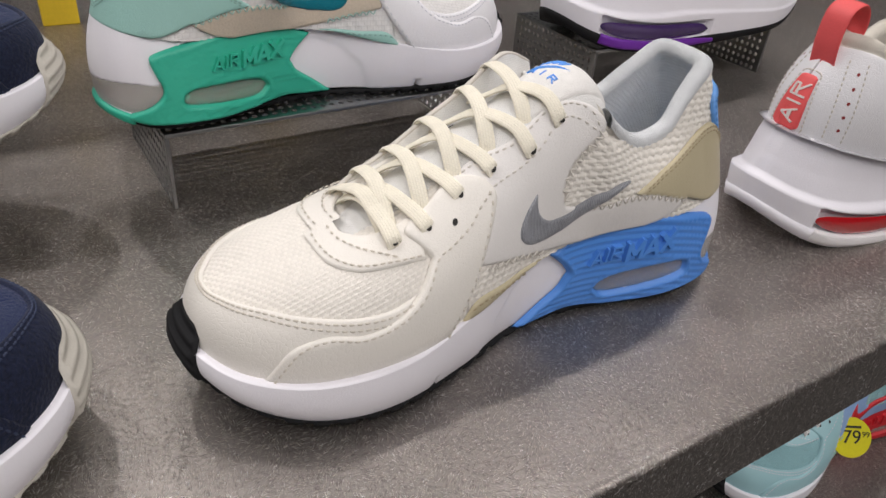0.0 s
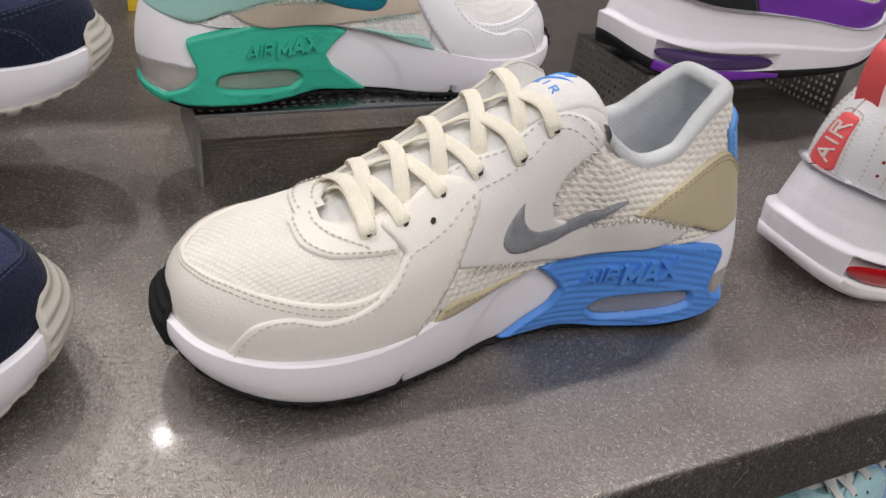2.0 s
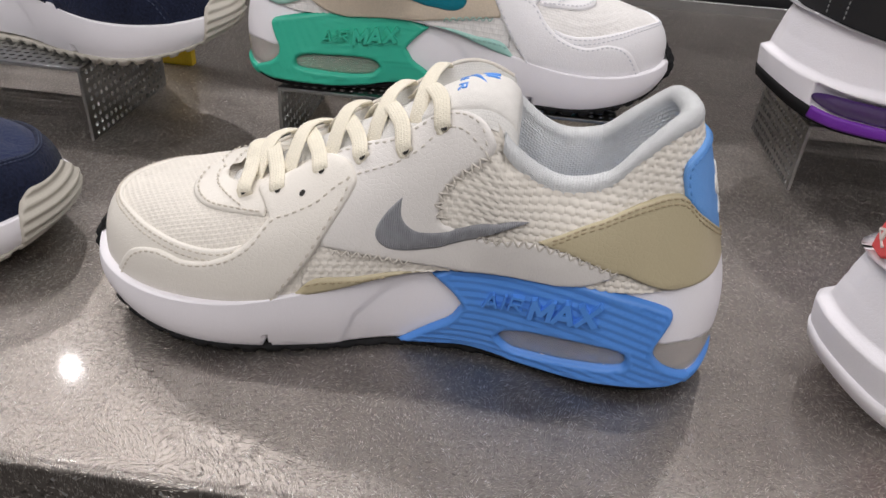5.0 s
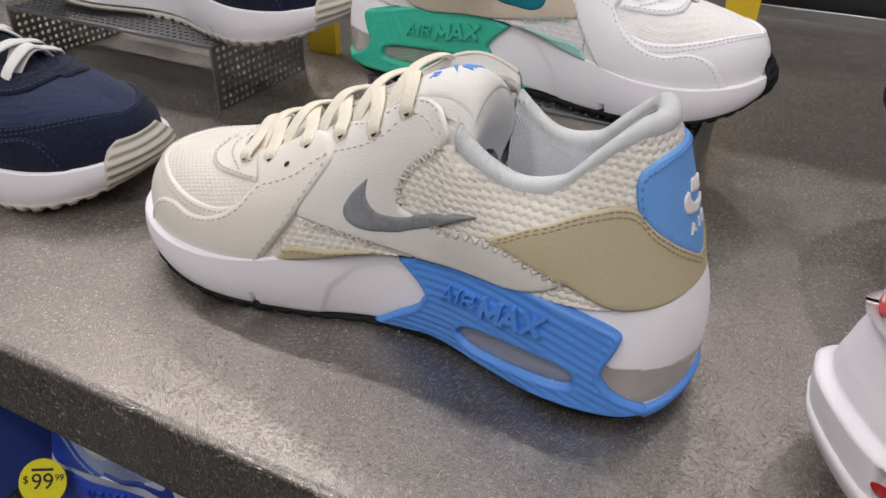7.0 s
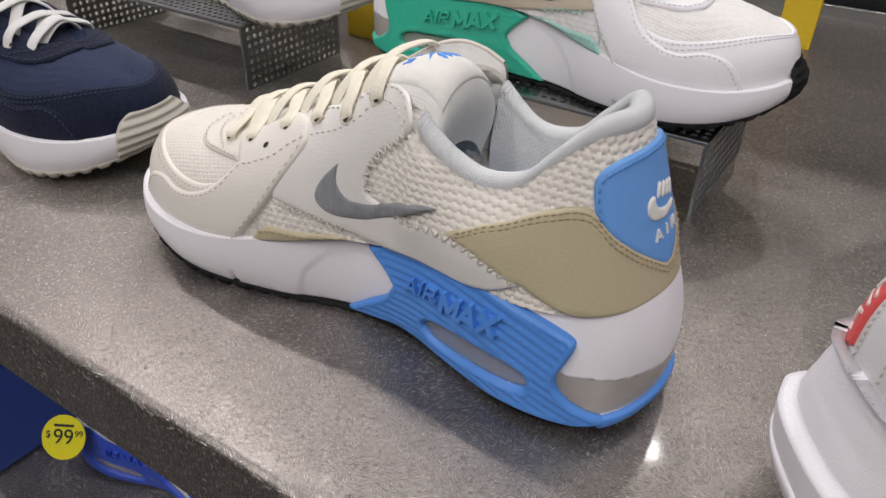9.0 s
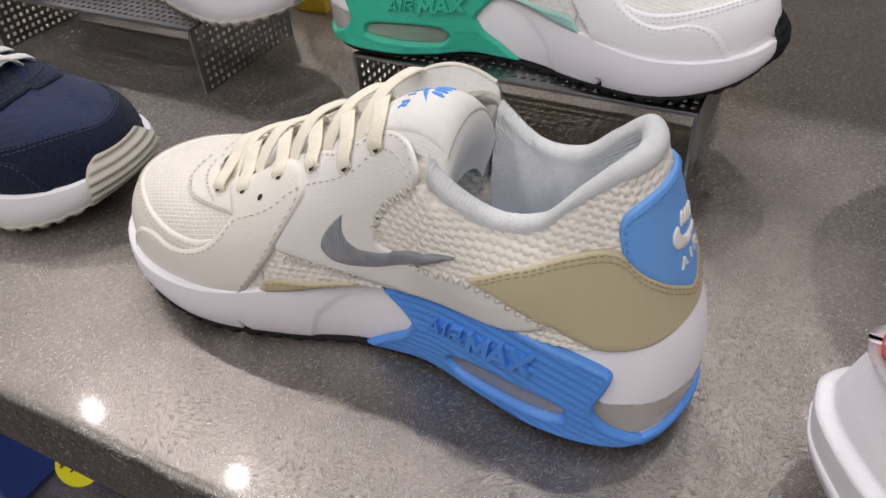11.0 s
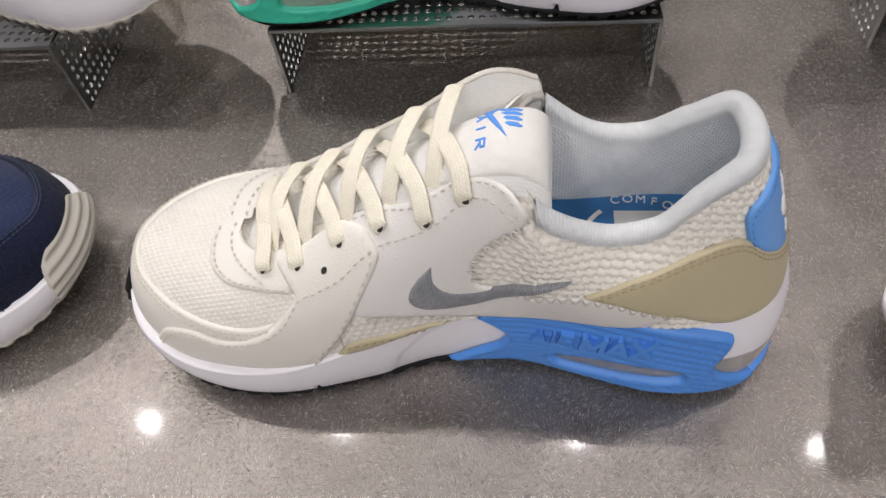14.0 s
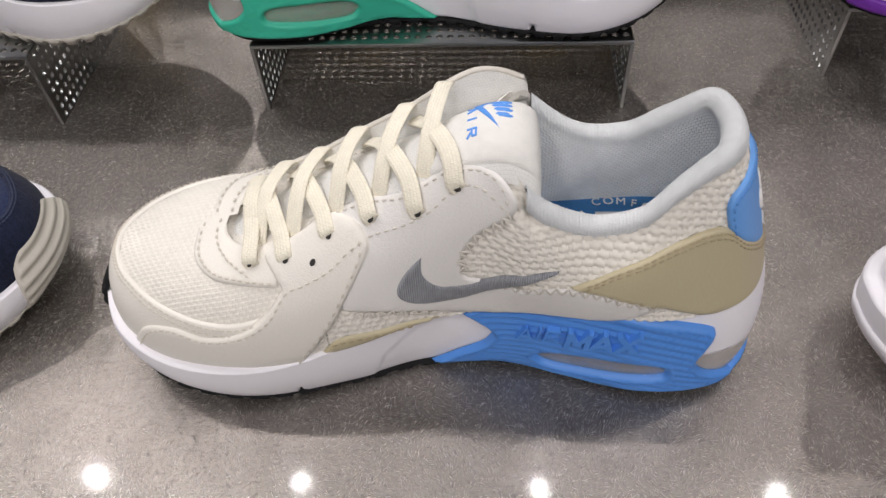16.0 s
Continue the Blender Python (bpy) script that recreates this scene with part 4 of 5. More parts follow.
    for row in range(6):
        for side, eyes, others in ((1, outer, inner), (-1, inner, outer)):
            e = eyes[row]
            uu, vv = EYELETS[row]
            uu = uu if side > 0 else 1 - uu
            nrm = up([uu], [vv], [0.001])[0] - up([uu], [vv], [0.0])[0]
            nrm /= np.linalg.norm(nrm)
            if side < 0:
                nrm = np.array([0.0, -0.5, 0.866])
            nxt = others[min(row + 1, 5)] if row < 5 else others[5]
            mid = (e + nxt) / 2
            ridge = max(last.zr(mid[0]) + 0.0062, float(np.interp(-mid[0], -path[:40, 0], path[:40, 2])) + 0.0028) + (0.0020 if side < 0 else 0.0)
            end = nxt + (e - nxt) * 0.22
            zend = max(last.zr(end[0]) + 0.0005, float(np.interp(-end[0], -path[:40, 0], path[:40, 2])) - 0.002)
            first = e - nrm * 0.003 if side > 0 else e + np.array([0, -0.0035, -0.006])
            path_l = [first, e + nrm * (0.0032 if side > 0 else 0.0014) + (mid - e) * 0.05, e + (mid - e) * 0.35 + np.array([0, 0, 0.0065]), (mid[0], mid[1], ridge), (end[0], end[1], max(end[2], zend)), nxt + (e - nxt) * 0.10 + np.array([0, 0, -0.003])]
            for q in (2, 3):
                px, py, pz = path_l[q]
                t = min(1, abs(py - tmid(px)) / half(px))
                over = float(np.interp(-px, -path[:40, 0], path[:40, 2])) - 0.0065 * t * t - 0.004 * t ** 6 + 0.003
                path_l[q] = np.array([px, py, max(pz, over)])
            up_n = np.array([0.25, 0, 1.0])
            normals = [nrm, nrm, nrm * 0.6 + up_n * 0.4, up_n, up_n + np.array([0, -0.3 * side, 0]), up_n]
            ribbon("lace", path_l, normals, 0.0066, 0.0019, mats["lace"], root)
    if beads:
        for u, v in EYELETS + [(0.198, 0.556)] + [(1 - u, v) for u, v in EYELETS]:
            a = np.linspace(0, 2 * np.pi, 12, endpoint=False)
            ring = up(u + np.cos(a) * 0.0012 / 0.66, v + np.sin(a) * 0.0011 / 0.062, np.full(12, 0.0027))
            part("eyelet", np.vstack([ring, ring.mean(0)[None] - 0.0001]), [(i, (i + 1) % 12, 12) for i in range(12)], mats["hole"], root)
    return root


# ---- shoes with a thick stepped sole and a long air bubble ----
WEDGE = Last(
    plan=[(0.292, -0.004), (0.288, 0.014), (0.270, 0.030), (0.240, 0.042), (0.205, 0.0475), (0.165, 0.045), (0.125, 0.043), (0.085, 0.043), (0.045, 0.040), (0.018, 0.033), (0.002, 0.020), (-0.006, 0.008),
          (-0.007, 0.000), (-0.005, -0.010), (0.004, -0.021), (0.020, -0.033), (0.047, -0.040), (0.085, -0.042), (0.125, -0.042), (0.170, -0.047), (0.208, -0.050), (0.240, -0.046), (0.270, -0.034), (0.288, -0.019)],
    biteline=[(-0.007, 0.066), (0.03, 0.058), (0.06, 0.052), (0.10, 0.048), (0.16, 0.042), (0.22, 0.034), (0.292, 0.038)],
    ridge=[(0, 0.12), (0.10, 0.118), (0.13, 0.108), (0.15, 0.100), (0.17, 0.090), (0.19, 0.081), (0.21, 0.075), (0.23, 0.070), (0.25, 0.063), (0.272, 0.055)],
    collar=[(0, 0.113), (0.02, 0.112), (0.04, 0.106), (0.06, 0.100), (0.078, 0.096), (0.095, 0.104), (0.105, 0.110), (0.13, 0.112)],
    mouth=[(0, 0.018), (0.03, 0.022), (0.06, 0.026), (0.08, 0.028), (0.10, 0.028), (0.13, 0.014)],
    bottom=[(-0.007, 0.020), (0.01, 0.010), (0.03, 0.003), (0.05, 0.0), (0.20, 0.0), (0.235, 0.003), (0.262, 0.009), (0.292, 0.022)],
    mid=[(0, -0.001), (0.05, -0.001), (0.10, -0.002), (0.15, -0.002), (0.20, -0.001), (0.285, -0.003)], inset=0.008)
WEDGE.tuck = curve([(-0.01, 0.006), (0.02, 0.004), (0.06, 0.0), (0.29, 0)])
WEDGE.upright = 0.0
WEDGE.flare = curve([(-0.01, 0.0), (0.1, 0.0), (0.3, 0.0)])
WEDGE.lean = WEDGE.waist = curve([(-0.01, 0.0), (0.1, 0.0), (0.3, 0.0)])
WEDGE.under = curve([(-0.01, 0.003), (0.03, 0.002), (0.29, 0.003)])


def bubble_runner(name, m, c, label, loop=True):
    root = tagged(new(name), label, "sneaker", "display sneakers")
    root.matrix_basis = m
    last = WEDGE
    up, wall = last.upper, last.wall
    grid_part("upper", lambda u, v: up(u, v, knit(last, u, v) * 0.6 * np.clip((1 - v) / 0.04, 0, 1)), np.linspace(0, 1, 600, endpoint=False), np.linspace(0, 1, 60), c["mesh"], root)

    def tiers(u, k):
        """A sole in steps: a flared foot, a slanting groove, a rounded upper tier."""
        w = np.clip(k, 0.08, 1)
        x = last.at(u)[0][:, 0]
        rear = np.clip((0.16 - x) / 0.10, 0, 1)
        g1 = 0.40 + 0.12 * np.clip(x / 0.1, 0, 1)
        step = np.clip((w - g1) / 0.05, 0, 1)
        slant = np.clip((w - g1 - 0.05) / 0.22, 0, 1)
        out = -0.0050 * step * (0.35 + 0.65 * rear) - 0.0015 * slant
        s = np.where(u > 0.5, 1 - u, u)
        out = np.where((s > 0.26) & (s < 0.435) & (w > 0.16) & (w < 0.40), -0.005, out)
        return wall(u, w, np.where(k > 1, -0.006 * (k - 1), np.where(k < 0, 0.03 * k, out)))
    grid_part("midsole", tiers, np.linspace(0, 1, 480, endpoint=False), np.concatenate([[-0.6, -0.2], np.linspace(0.08, 1, 50), [1.3, 2.2]]), c["sole"], root, metric=(0.66, 0.045))
    for name_, lo, hi, mat in (("outsole", 0.0, 0.15, c["tread"]),):
        def low(u, k):
            return wall(u, np.clip(k, lo, hi), np.where(k < lo, 0.03 * (k - lo), np.where(k > hi, -0.004, 0.0008)))
        grid_part(name_, low, np.linspace(0, 1, 300, endpoint=False), np.array([lo - 0.8, lo - 0.3, lo, (lo + hi) / 2, hi, hi + 0.05]), mat, root)
    for side in (1, -1):
        line = (lambda q: q) if side > 0 else (lambda q: [(1 - u, v) for u, v in q])
        b = [(0.262, 0.26), (0.275, 0.35), (0.30, 0.385), (0.36, 0.39), (0.41, 0.37), (0.432, 0.31), (0.432, 0.22), (0.40, 0.175), (0.33, 0.175), (0.275, 0.19), (0.262, 0.26)]
        panel("air_bubble", wall, [line(b)], 0.0010, c["air"], root, metric=(0.66, 0.045), edge=0.004)
        sole_strip = [(0.25, 0.02), (0.25, 0.10), (0.30, 0.155), (0.37, 0.16), (0.433, 0.165), (0.435, 0.02)]
        panel("bubble_cradle", wall, [line(sole_strip[:2]), line(sole_strip[1:5]), line(sole_strip[4:]), line([sole_strip[-1], sole_strip[0]])], 0.0025, c["cradle"], root, metric=(0.66, 0.045))
        panel("side_panel", up, [line([(0.30, 0.0), (0.325, 0.30), (0.36, 0.62), (0.40, 0.97)]), line([(0.40, 0.97), (0.4995, 0.97)]), line([(0.4995, 0.97), (0.4995, 0.0)]), line([(0.4995, 0.0), (0.30, 0.0)])], 0.0014, c["heel"], root)
        panel("mudguard", up, [line([(0.002, 0.0), (0.002, 0.5)]), line([(0.002, 0.5), (0.05, 0.42), (0.10, 0.30), (0.16, 0.34), (0.21, 0.42), (0.27, 0.30), (0.33, 0.16)]), line([(0.33, 0.16), (0.33, 0.0)]), line([(0.33, 0.0), (0.002, 0.0)])], 0.0013, c["guard"], root)
        panel("eyestay", up, [line([(0.13, 0.75), (0.20, 0.62), (0.27, 0.60), (0.305, 0.80)]), line([(0.305, 0.80), (0.30, 0.97)]), line([(0.30, 0.97), (0.22, 0.88), (0.14, 0.92)]), line([(0.14, 0.92), (0.13, 0.75)])], 0.0015, c["heel"], root)
        stitch(up, line([(0.307, 0.02), (0.331, 0.30), (0.366, 0.60), (0.405, 0.93)]), 0.0015, c["thread"], root)
        for du in (0.432, 0.452):
            stitch(up, line([(du, 0.12), (du + 0.004, 0.45), (du + 0.010, 0.85)]), 0.0015, c["thread"], root)
        for k in range(5):
            a = np.linspace(0, 2 * np.pi, 10, endpoint=False)
            cu, cv = 0.4415 + 0.0018 * k, 0.22 + 0.135 * k
            cu = cu if side > 0 else 1 - cu
            ring = up(cu + np.cos(a) * 0.0011 / 0.66, cv + np.sin(a) * 0.0011 / 0.062, np.full(10, 0.0016))
            part("vent_hole", np.vstack([ring, ring.mean(0)[None]]), [(i, (i + 1) % 10, 10) for i in range(10)], c["holes"], root)
    if loop:
        patch = [(0.476, 0.10), (0.4755, 0.16), (0.484, 0.58), (0.488, 0.64), (0.5, 0.655), (0.512, 0.64), (0.516, 0.58), (0.5245, 0.16), (0.524, 0.10), (0.512, 0.065), (0.488, 0.065), (0.476, 0.10)]
        heel_patch = panel("heel_patch", up, [patch], 0.0024, c["patch"], root, step=0.0016)
        strokes("raised_lettering", up, written("AIR"), lambda x, y: (0.511 - 0.021 * y, 0.16 + 0.40 * x), 0.08, 0.0022, 0.0031, c["letters"], heel_patch)
        stitch(up, [(u + (0.5 - u) * -0.16, 0.36 + (v - 0.36) * 1.12) for u, v in patch], 0.0015, c["thread"], root)
        base = up([0.5], [0.93], [0.001])[0]
        px, pz = base[0], base[2]
        ribbon("pull_loop", [(px - 0.003, 0.0, pz - 0.012), (px - 0.006, 0.0, pz + 0.004), (px - 0.004, 0.0, pz + 0.019), (px + 0.006, 0.0, pz + 0.023), (px + 0.012, 0.0, pz + 0.014), (px + 0.010, 0.0, pz), (px + 0.008, 0.0, pz - 0.012)],
               [(-1, 0, 0), (-1, 0, 0.1), (-0.6, 0, 0.7), (0.5, 0, 1), (1, 0, 0), (1, 0, -0.1), (1, 0, 0)], 0.015, 0.0016, c["patch"], root, "coral woven heel loop", lane=20)

    def lining(u, k):
        e = last.raw(u, np.ones(len(u)))
        o = last.at(u)[1]
        a = np.radians(-25 + 215 * np.clip(k, 0, 1))
        cc = e.copy()
        cc[:, :2] -= o * 0.0045
        d = np.clip(k - 1, 0, 1)
        roll = np.column_stack([cc[:, :2] + o * (0.005 * np.cos(a))[:, None], cc[:, 2] + 0.005 * np.sin(a)])
        down = np.column_stack([cc[:, :2] - o * 0.005 + (last.at(u, -0.013)[0] - cc[:, :2] + o * 0.005) * d[:, None], cc[:, 2] * (1 - d) + 0.04 * d])
        return np.where((k > 1)[:, None], down, roll)
    grid_part("collar_lining", lining, np.linspace(0.305, 0.695, 120), np.concatenate([np.linspace(0, 1, 10), np.linspace(1.1, 2, 10)]), c["lining"], root, closed=False)
    return root


WHITE_L = leather("white_grey_leather", (0.78, 0.77, 0.78))
RED = dict(mesh=fabric("ecru_knit", (0.76, 0.72, 0.64), dark=0.75), sole=leather("white_wedge_foam", (0.86, 0.84, 0.88), 0.45, 500, 0.00008, 0.02), tread=MINT["sole"], air=material("red_film", (0.45, 0.01, 0.015), 0.08, vary=0.05, coat=0.6),
           cradle=leather("white_cradle", (0.82, 0.80, 0.80)), heel=WHITE_L, guard=leather("pale_guard", (0.78, 0.75, 0.72)), patch=material("coral_rubber", (0.78, 0.10, 0.10), 0.55, bump=0.00005, scale=1300), letters=leather("silver_letters", (0.72, 0.66, 0.62)),
           thread=CREAM["thread2"], holes=material("red_hole", (0.25, 0.03, 0.03), 0.8), lining=fabric("ecru_lining", (0.74, 0.69, 0.60), (0.0026, 0.0020), 0.0003, dark=0.7))
PURPLE = dict(RED, mesh=fabric("stone_knit", (0.62, 0.60, 0.54), (0.0018, 0.0014), 0.0002, dark=0.6), tread=CREAM["tread"], air=material("violet_film", (0.06, 0.03, 0.12), 0.06, vary=0.1, coat=0.8), cradle=material("violet_rubber", (0.15, 0.02, 0.33), 0.45),
              heel=material("black_synthetic", (0.012, 0.012, 0.013), 0.45), guard=leather("violet_leather", (0.16, 0.03, 0.34)), patch=material("violet_patch", (0.15, 0.02, 0.33), 0.45), holes=M_HOLE, thread=material("grey_thread", (0.2, 0.2, 0.2), 0.7))
SKY = dict(MINT, mesh=fabric("aqua_knit", (0.35, 0.62, 0.66), dark=0.7), cap=leather("aqua_leather", (0.38, 0.62, 0.66)), overlay=leather("aqua_leather_side", (0.38, 0.62, 0.66)), quarter=leather("aqua_quarter", (0.30, 0.45, 0.72)),
           plate=leather("red_strip", (0.6, 0.02, 0.03)), tick=leather("red_mark", (0.6, 0.02, 0.03)))
ROYAL = dict(MINT, mesh=fabric("pale_blue_knit", (0.42, 0.50, 0.78), dark=0.7), cap=leather("royal_leather", (0.02, 0.06, 0.45)), overlay=leather("pale_leather", (0.62, 0.66, 0.82)), quarter=leather("pale_quarter", (0.62, 0.66, 0.82)), heel=leather("royal_heel", (0.02, 0.06, 0.45)),
             tab=leather("royal_tab", (0.02, 0.06, 0.45)), tick=leather("royal_mark", (0.02, 0.05, 0.35)), plate=leather("royal_plate", (0.03, 0.08, 0.5)))


# ---- setting ----
tagged(box("floor", (-4, -4, -0.95), (4, 4, -0.90), M_FLOOR), "grey store floor", "floor", kind="structure")
tagged(box("ceiling", (-4, -4, CEIL), (4, 4, CEIL + 0.05), M_CEIL), "dark store ceiling with spot lamps", "ceiling", kind="structure")
for nm, lo, hi in (("wall_front", (-4, -4.1, -0.9), (4, -4, CEIL)), ("wall_back", (-4, 4, -0.9), (4, 4.1, CEIL)), ("wall_left", (-4.1, -4, -0.9), (-4, 4, CEIL)), ("wall_right", (4, -4, -0.9), (4.1, 4, CEIL))):
    tagged(box(nm, lo, hi, M_WALL), "plain grey store wall", "wall", kind="structure")


def shelf_board(name, y0, y1, z, thick, label):
    """A steel tray shelf: top sheet with a rolled front edge, a fascia and a rear lip."""
    root = tagged(new(name), label, "shelf")
    r = 0.0045
    prof = [(y1, z), (y0 + r + 0.012, z), (y0 + r + 0.001, z), (y0 + r, z)] + [(y0 + r - r * math.sin(a), z - r + r * math.cos(a)) for a in np.linspace(0, math.pi / 2, 9)[1:]] + [(y0, z - thick + 0.002), (y0 + 0.002, z - thick), (y0 + 0.016, z - thick)]
    xs = (-1.3, 1.3)
    verts = [(x, y, h) for x in xs for y, h in prof]
    n = len(prof)
    part("tray_top", verts, [(i, i + 1, n + i + 1, n + i) for i in range(n - 1)], M_STEEL, root, "ground steel sheet with a bright worn edge")
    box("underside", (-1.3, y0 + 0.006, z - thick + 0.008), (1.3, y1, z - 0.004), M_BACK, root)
    box("rear_lip", (-1.3, y1, z - thick), (1.3, y1 + 0.004, z + 0.012), M_RISER, root, bevel=0.001)
    return root


shelf_board("shelf", 0.0, 0.74, 0.0, 0.045, "ground steel display shelf with swirled scratches and worn edge")
shelf_board("lower_shelf", 0.02, 0.74, -0.30, 0.04, "lower dark steel display shelf with shoes on it")
back = tagged(new("display_back"), "dark panel behind the shoe shelf with steel uprights", "display panel")
box("panel_board", (-1.3, 0.76, -0.9), (1.3, 0.785, 0.5), M_BACK, back, bevel=0.002)
for px in (-0.66, -0.05, 0.56):
    box("upright", (px, 0.735, 0.0), (px + 0.03, 0.757, 0.5), M_RISER, back, bevel=0.001)


def perforated(name, o, a, b, na, nb, mat, parent, hole=0.62):
    """A thin sheet with rows of round holes. o: a corner, a and b: its sides."""
    o, a, b = (np.array(q, float) for q in (o, a, b))
    n = np.cross(a, b)
    n = n / np.linalg.norm(n) * 0.0007
    verts, faces = [], []
    ang = np.radians(np.arange(8) * 45 + 22.5)
    hx, hy = 0.5 + np.cos(ang) * hole / 2, 0.5 + np.sin(ang) * hole / 2
    sq = [(1, 0.75), (0.75, 1), (0.25, 1), (0, 0.75), (0, 0.25), (0.25, 0), (0.75, 0), (1, 0.25)]
    corner = {0: (1, 1), 2: (0, 1), 4: (0, 0), 6: (1, 0)}
    for i in range(na):
        for j in range(nb):
            for s in (-1, 1):
                k = len(verts)
                for x, y in [(hx[q], hy[q]) for q in range(8)] + sq + [corner[q] for q in (0, 2, 4, 6)]:
                    verts.append(o + a * (i + x) / na + b * (j + y) / nb + n * s)
                for q in range(8):
                    r = (q + 1) % 8
                    faces.append((k + q, k + r, k + 8 + r, k + 16 + q // 2, k + 8 + q) if q % 2 == 0 else (k + q, k + r, k + 8 + r, k + 8 + q))
            lo, hi = len(verts) - 40, len(verts) - 20
            faces += [(lo + q, lo + (q + 1) % 8, hi + (q + 1) % 8, hi + q) for q in range(8)]
    ids, uniq, order = {}, [], []
    for v in verts:
        key = tuple(np.round(v, 5))
        if key not in ids:
            ids[key] = len(uniq)
            uniq.append(v)
        order.append(ids[key])
    return part(name, uniq, [tuple(order[q] for q in f) for f in faces], mat, parent, smooth=False)


def riser(x0, x1, y0, y1, h, label, turn=0.0):
    """A bent stand of perforated steel: a top and two legs, with solid front and back rims."""
    root = tagged(new("riser"), label, "shoe riser", "shoe risers")
    w, d = x1 - x0, y1 - y0
    root.matrix_basis = pose(x0, y0, 0, 0, 0, turn)
    cell = 0.0060
    perforated("top_plate", (0, 0.004, h), (w, 0, 0), (0, d - 0.008, 0), round(w / cell), round((d - 0.008) / cell), M_RISER, root)
    perforated("leg", (0, 0.004, 0), (0, 0, h), (0, d - 0.008, 0), round(h / cell), round((d - 0.008) / cell), M_RISER, root)
    perforated("leg", (w, 0.004, 0), (0, d - 0.008, 0), (0, 0, h), round((d - 0.008) / cell), round(h / cell), M_RISER, root)
    for y in (0.0, d - 0.004):
        box("rim", (-0.001, y, h - 0.0012), (w + 0.001, y + 0.004, h + 0.0012), M_RISER, root, bevel=0.0006)
        box("leg_rim", (-0.001, y, 0.0), (0.0012, y + 0.004, h - 0.0012), M_RISER, root, bevel=0.0004)
        box("leg_rim", (w - 0.0012, y, 0.0), (w + 0.001, y + 0.004, h - 0.0012), M_RISER, root, bevel=0.0004)
    return root


riser(-0.050, 0.158, 0.262, 0.362, 0.044, "perforated steel shoe riser under the mint sneaker")
riser(-0.385, -0.173, 0.250, 0.356, 0.047, "perforated steel shoe riser under the navy sneaker")
riser(0.279, 0.49, 0.290, 0.392, 0.044, "perforated steel shoe riser under the violet sneaker")


def sticker(x, y, z, text, m, label):
    root = tagged(new("price_sticker"), label, "price sticker", "price stickers")
    root.matrix_basis = m
    bm = bmesh.new()
    bmesh.ops.create_cone(bm, cap_ends=True, segments=40, radius1=0.018, radius2=0.0178, depth=0.0006)
    me = bpy.data.meshes.new("paper_disc")
    bm.to_mesh(me)
    bm.free()
    me.materials.append(M_TAG)
    new("paper_disc", me).parent = root
    for word, size, tx, ty in text:
        cu = bpy.data.curves.new("price_text", "FONT")
        cu.body, cu.size, cu.align_x, cu.align_y, cu.extrude = word, size, "CENTER", "CENTER", 0.0002
        cu.materials.append(M_INK)
        ob = new("price_text", cu)
        ob.parent = root
        ob.location = (tx, ty, 0.0005)
    box("print_line", (-0.008, 0.0085, 0.0003), (0.008, 0.0105, 0.0006), M_INK, root)
    return root


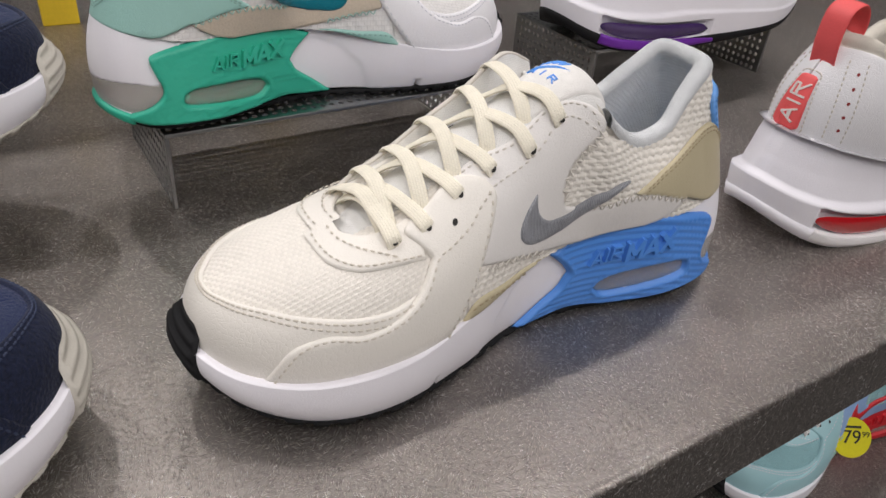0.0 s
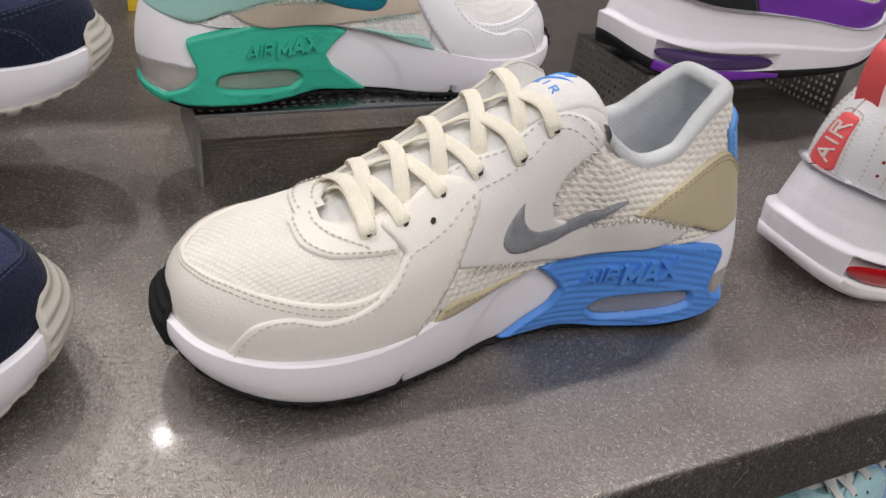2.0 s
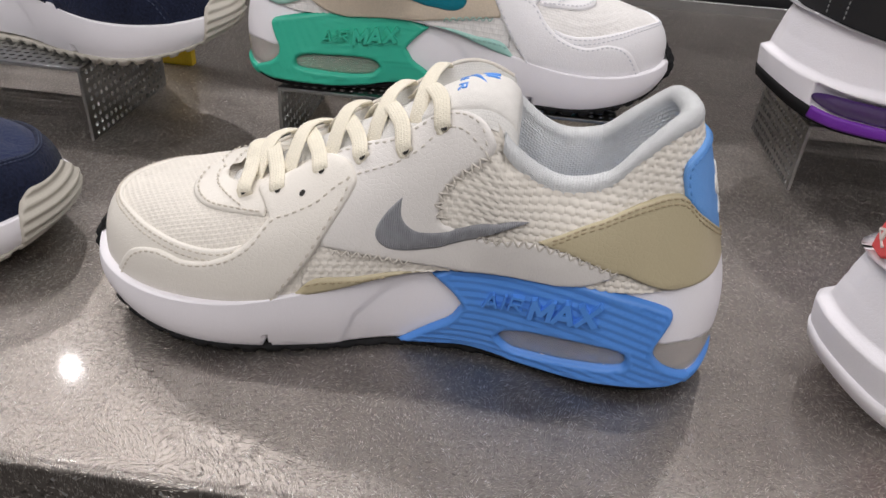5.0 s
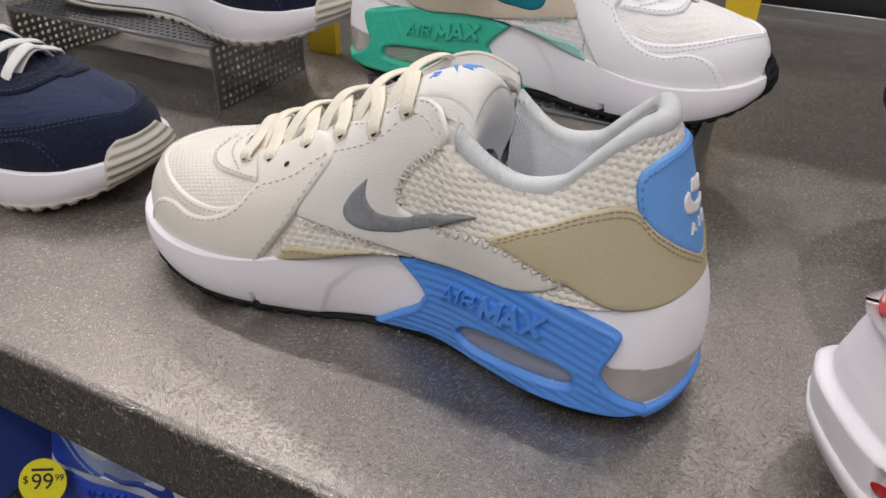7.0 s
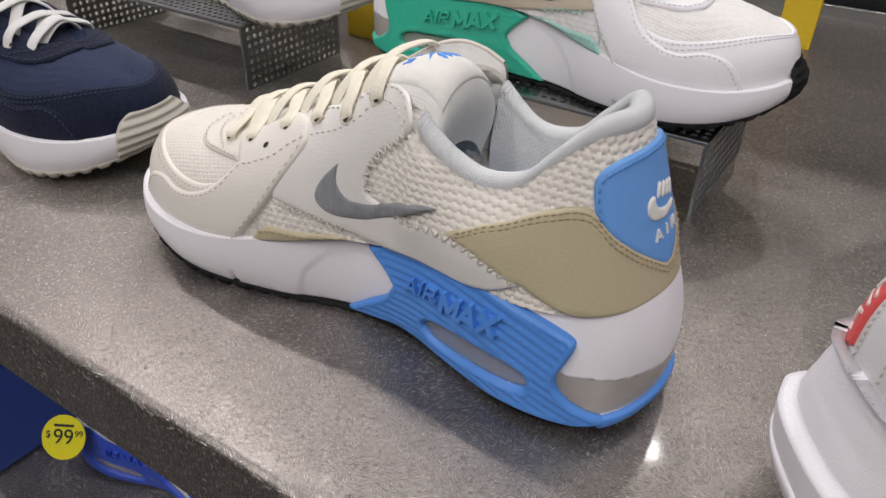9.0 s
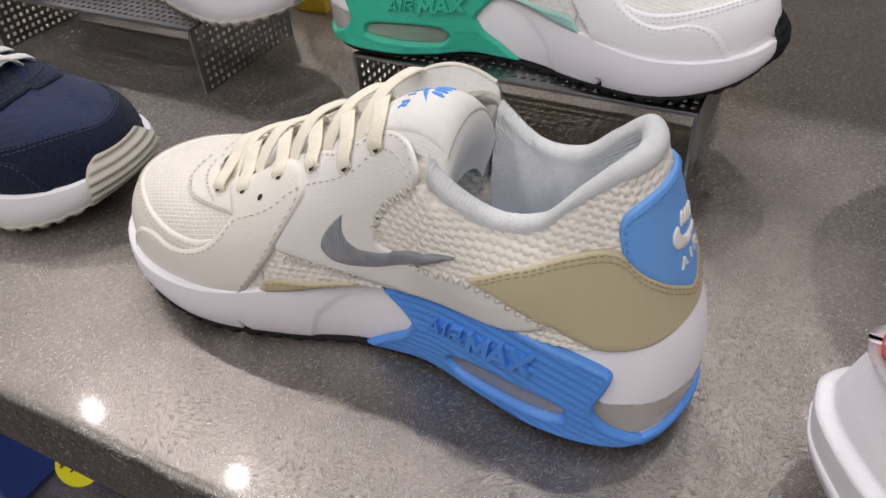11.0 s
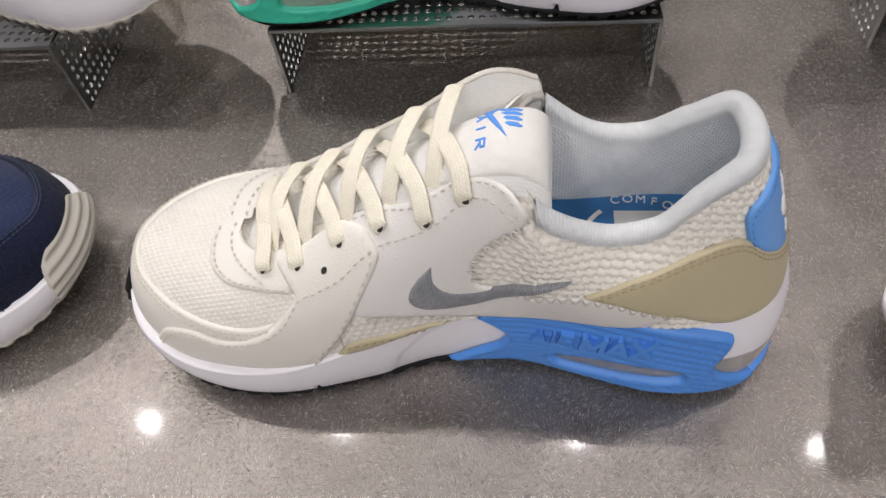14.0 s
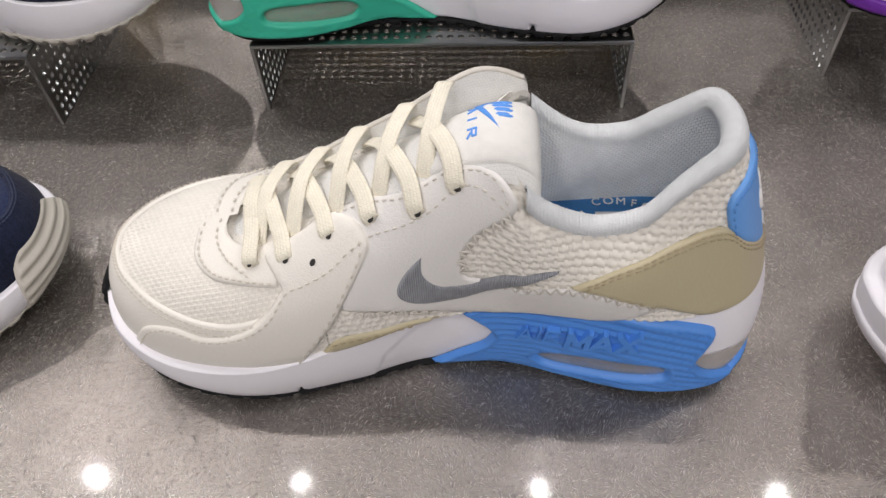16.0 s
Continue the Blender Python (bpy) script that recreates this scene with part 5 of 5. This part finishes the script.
# ---- things on the shelf ----
runner("sneaker", pose(0.194, 0.115, 0, 0, 0, 180), CREAM, "cream leather sneaker with bright blue sole plate and laces")
runner("sneaker", pose(-0.077, 0.2925, 0.0452, 0, 0, 5) @ Matrix.Scale(0.955, 4), MINT, "white and mint sneaker with green sole plate on riser", fine=False)
runner("sneaker", pose(-0.394, 0.101, 0.0, 0, 0, 8), NAVY, "navy suede sneaker with stone outsole and white midsole", plate=False, bumper=0.045, fine=False)
runner("sneaker", pose(-0.368, 0.308, 0.0487, 0, 0, 0), NAVY, "navy suede sneaker standing on a perforated riser", plate=False, bumper=0.045, fine=False)
bubble_runner("sneaker", pose(0.238, 0.104, 0.0, 0, 0, -3), RED, "white sneaker with coral heel patch and red air bubble")
bubble_runner("sneaker", pose(0.251, 0.314, 0.0455, 0, 0, 3), PURPLE, "white, black and violet sneaker on perforated riser", loop=False)
runner("sneaker", pose(0.60, 0.10, -0.30, 0, 0, 180), SKY, "aqua sneaker with red stripe on the lower shelf", fine=False)
runner("sneaker", pose(-0.27, 0.115, -0.30, 0, 0, 4), ROYAL, "royal blue and pale sneaker on the lower shelf", fine=False)

# stickers on the shoes of the lower shelf
sticker(0, 0, 0, [("79", 0.017, 0.0, 0.0), ("$", 0.008, -0.0125, 0.002), ("99", 0.007, 0.0125, 0.003)], pose(0.449, 0.060, -0.248, 55, 0, -32), "yellow round price sticker on the aqua sneaker")
sticker(0, 0, 0, [("99", 0.017, 0.0, 0.0), ("$", 0.008, -0.0125, 0.002), ("99", 0.007, 0.0125, 0.003)], pose(-0.235, 0.068, -0.248, 55, 0, 30), "yellow round price sticker on the royal blue sneaker")

box_blue = material("blue_board", (0.05, 0.10, 0.42), 0.6, vary=0.05)
crate = tagged(new("shoe_box"), "plain blue cardboard shoe box on the lower shelf", "shoe box")
box("carton", (-0.52, 0.03, -0.299), (-0.295, 0.30, -0.20), box_blue, crate, bevel=0.002)
box("lid", (-0.523, 0.027, -0.2), (-0.292, 0.303, -0.17), box_blue, crate, bevel=0.002)


def striped_post(x, y, label):
    """A thin upright board with black and yellow bands behind the shoes."""
    root = tagged(new("striped_post"), label, "post", "striped posts")
    root.matrix_basis = pose(x, y, 0, 0, 0, 0)
    for k in range(7):
        box("band", (0, 0, 0.0 + 0.05 * k), (0.03, 0.008, 0.05 * (k + 1) - 0.0004), M_YELLOW if k % 2 == 0 else M_BACK, root, bevel=0.0008)
    return root


striped_post(-0.200, 0.400, "yellow and black banded board behind the shoes")
striped_post(-0.070, 0.612, "yellow and black banded board near the back panel")
striped_post(0.125, 0.612, "yellow and black banded board beside the mint sneaker")
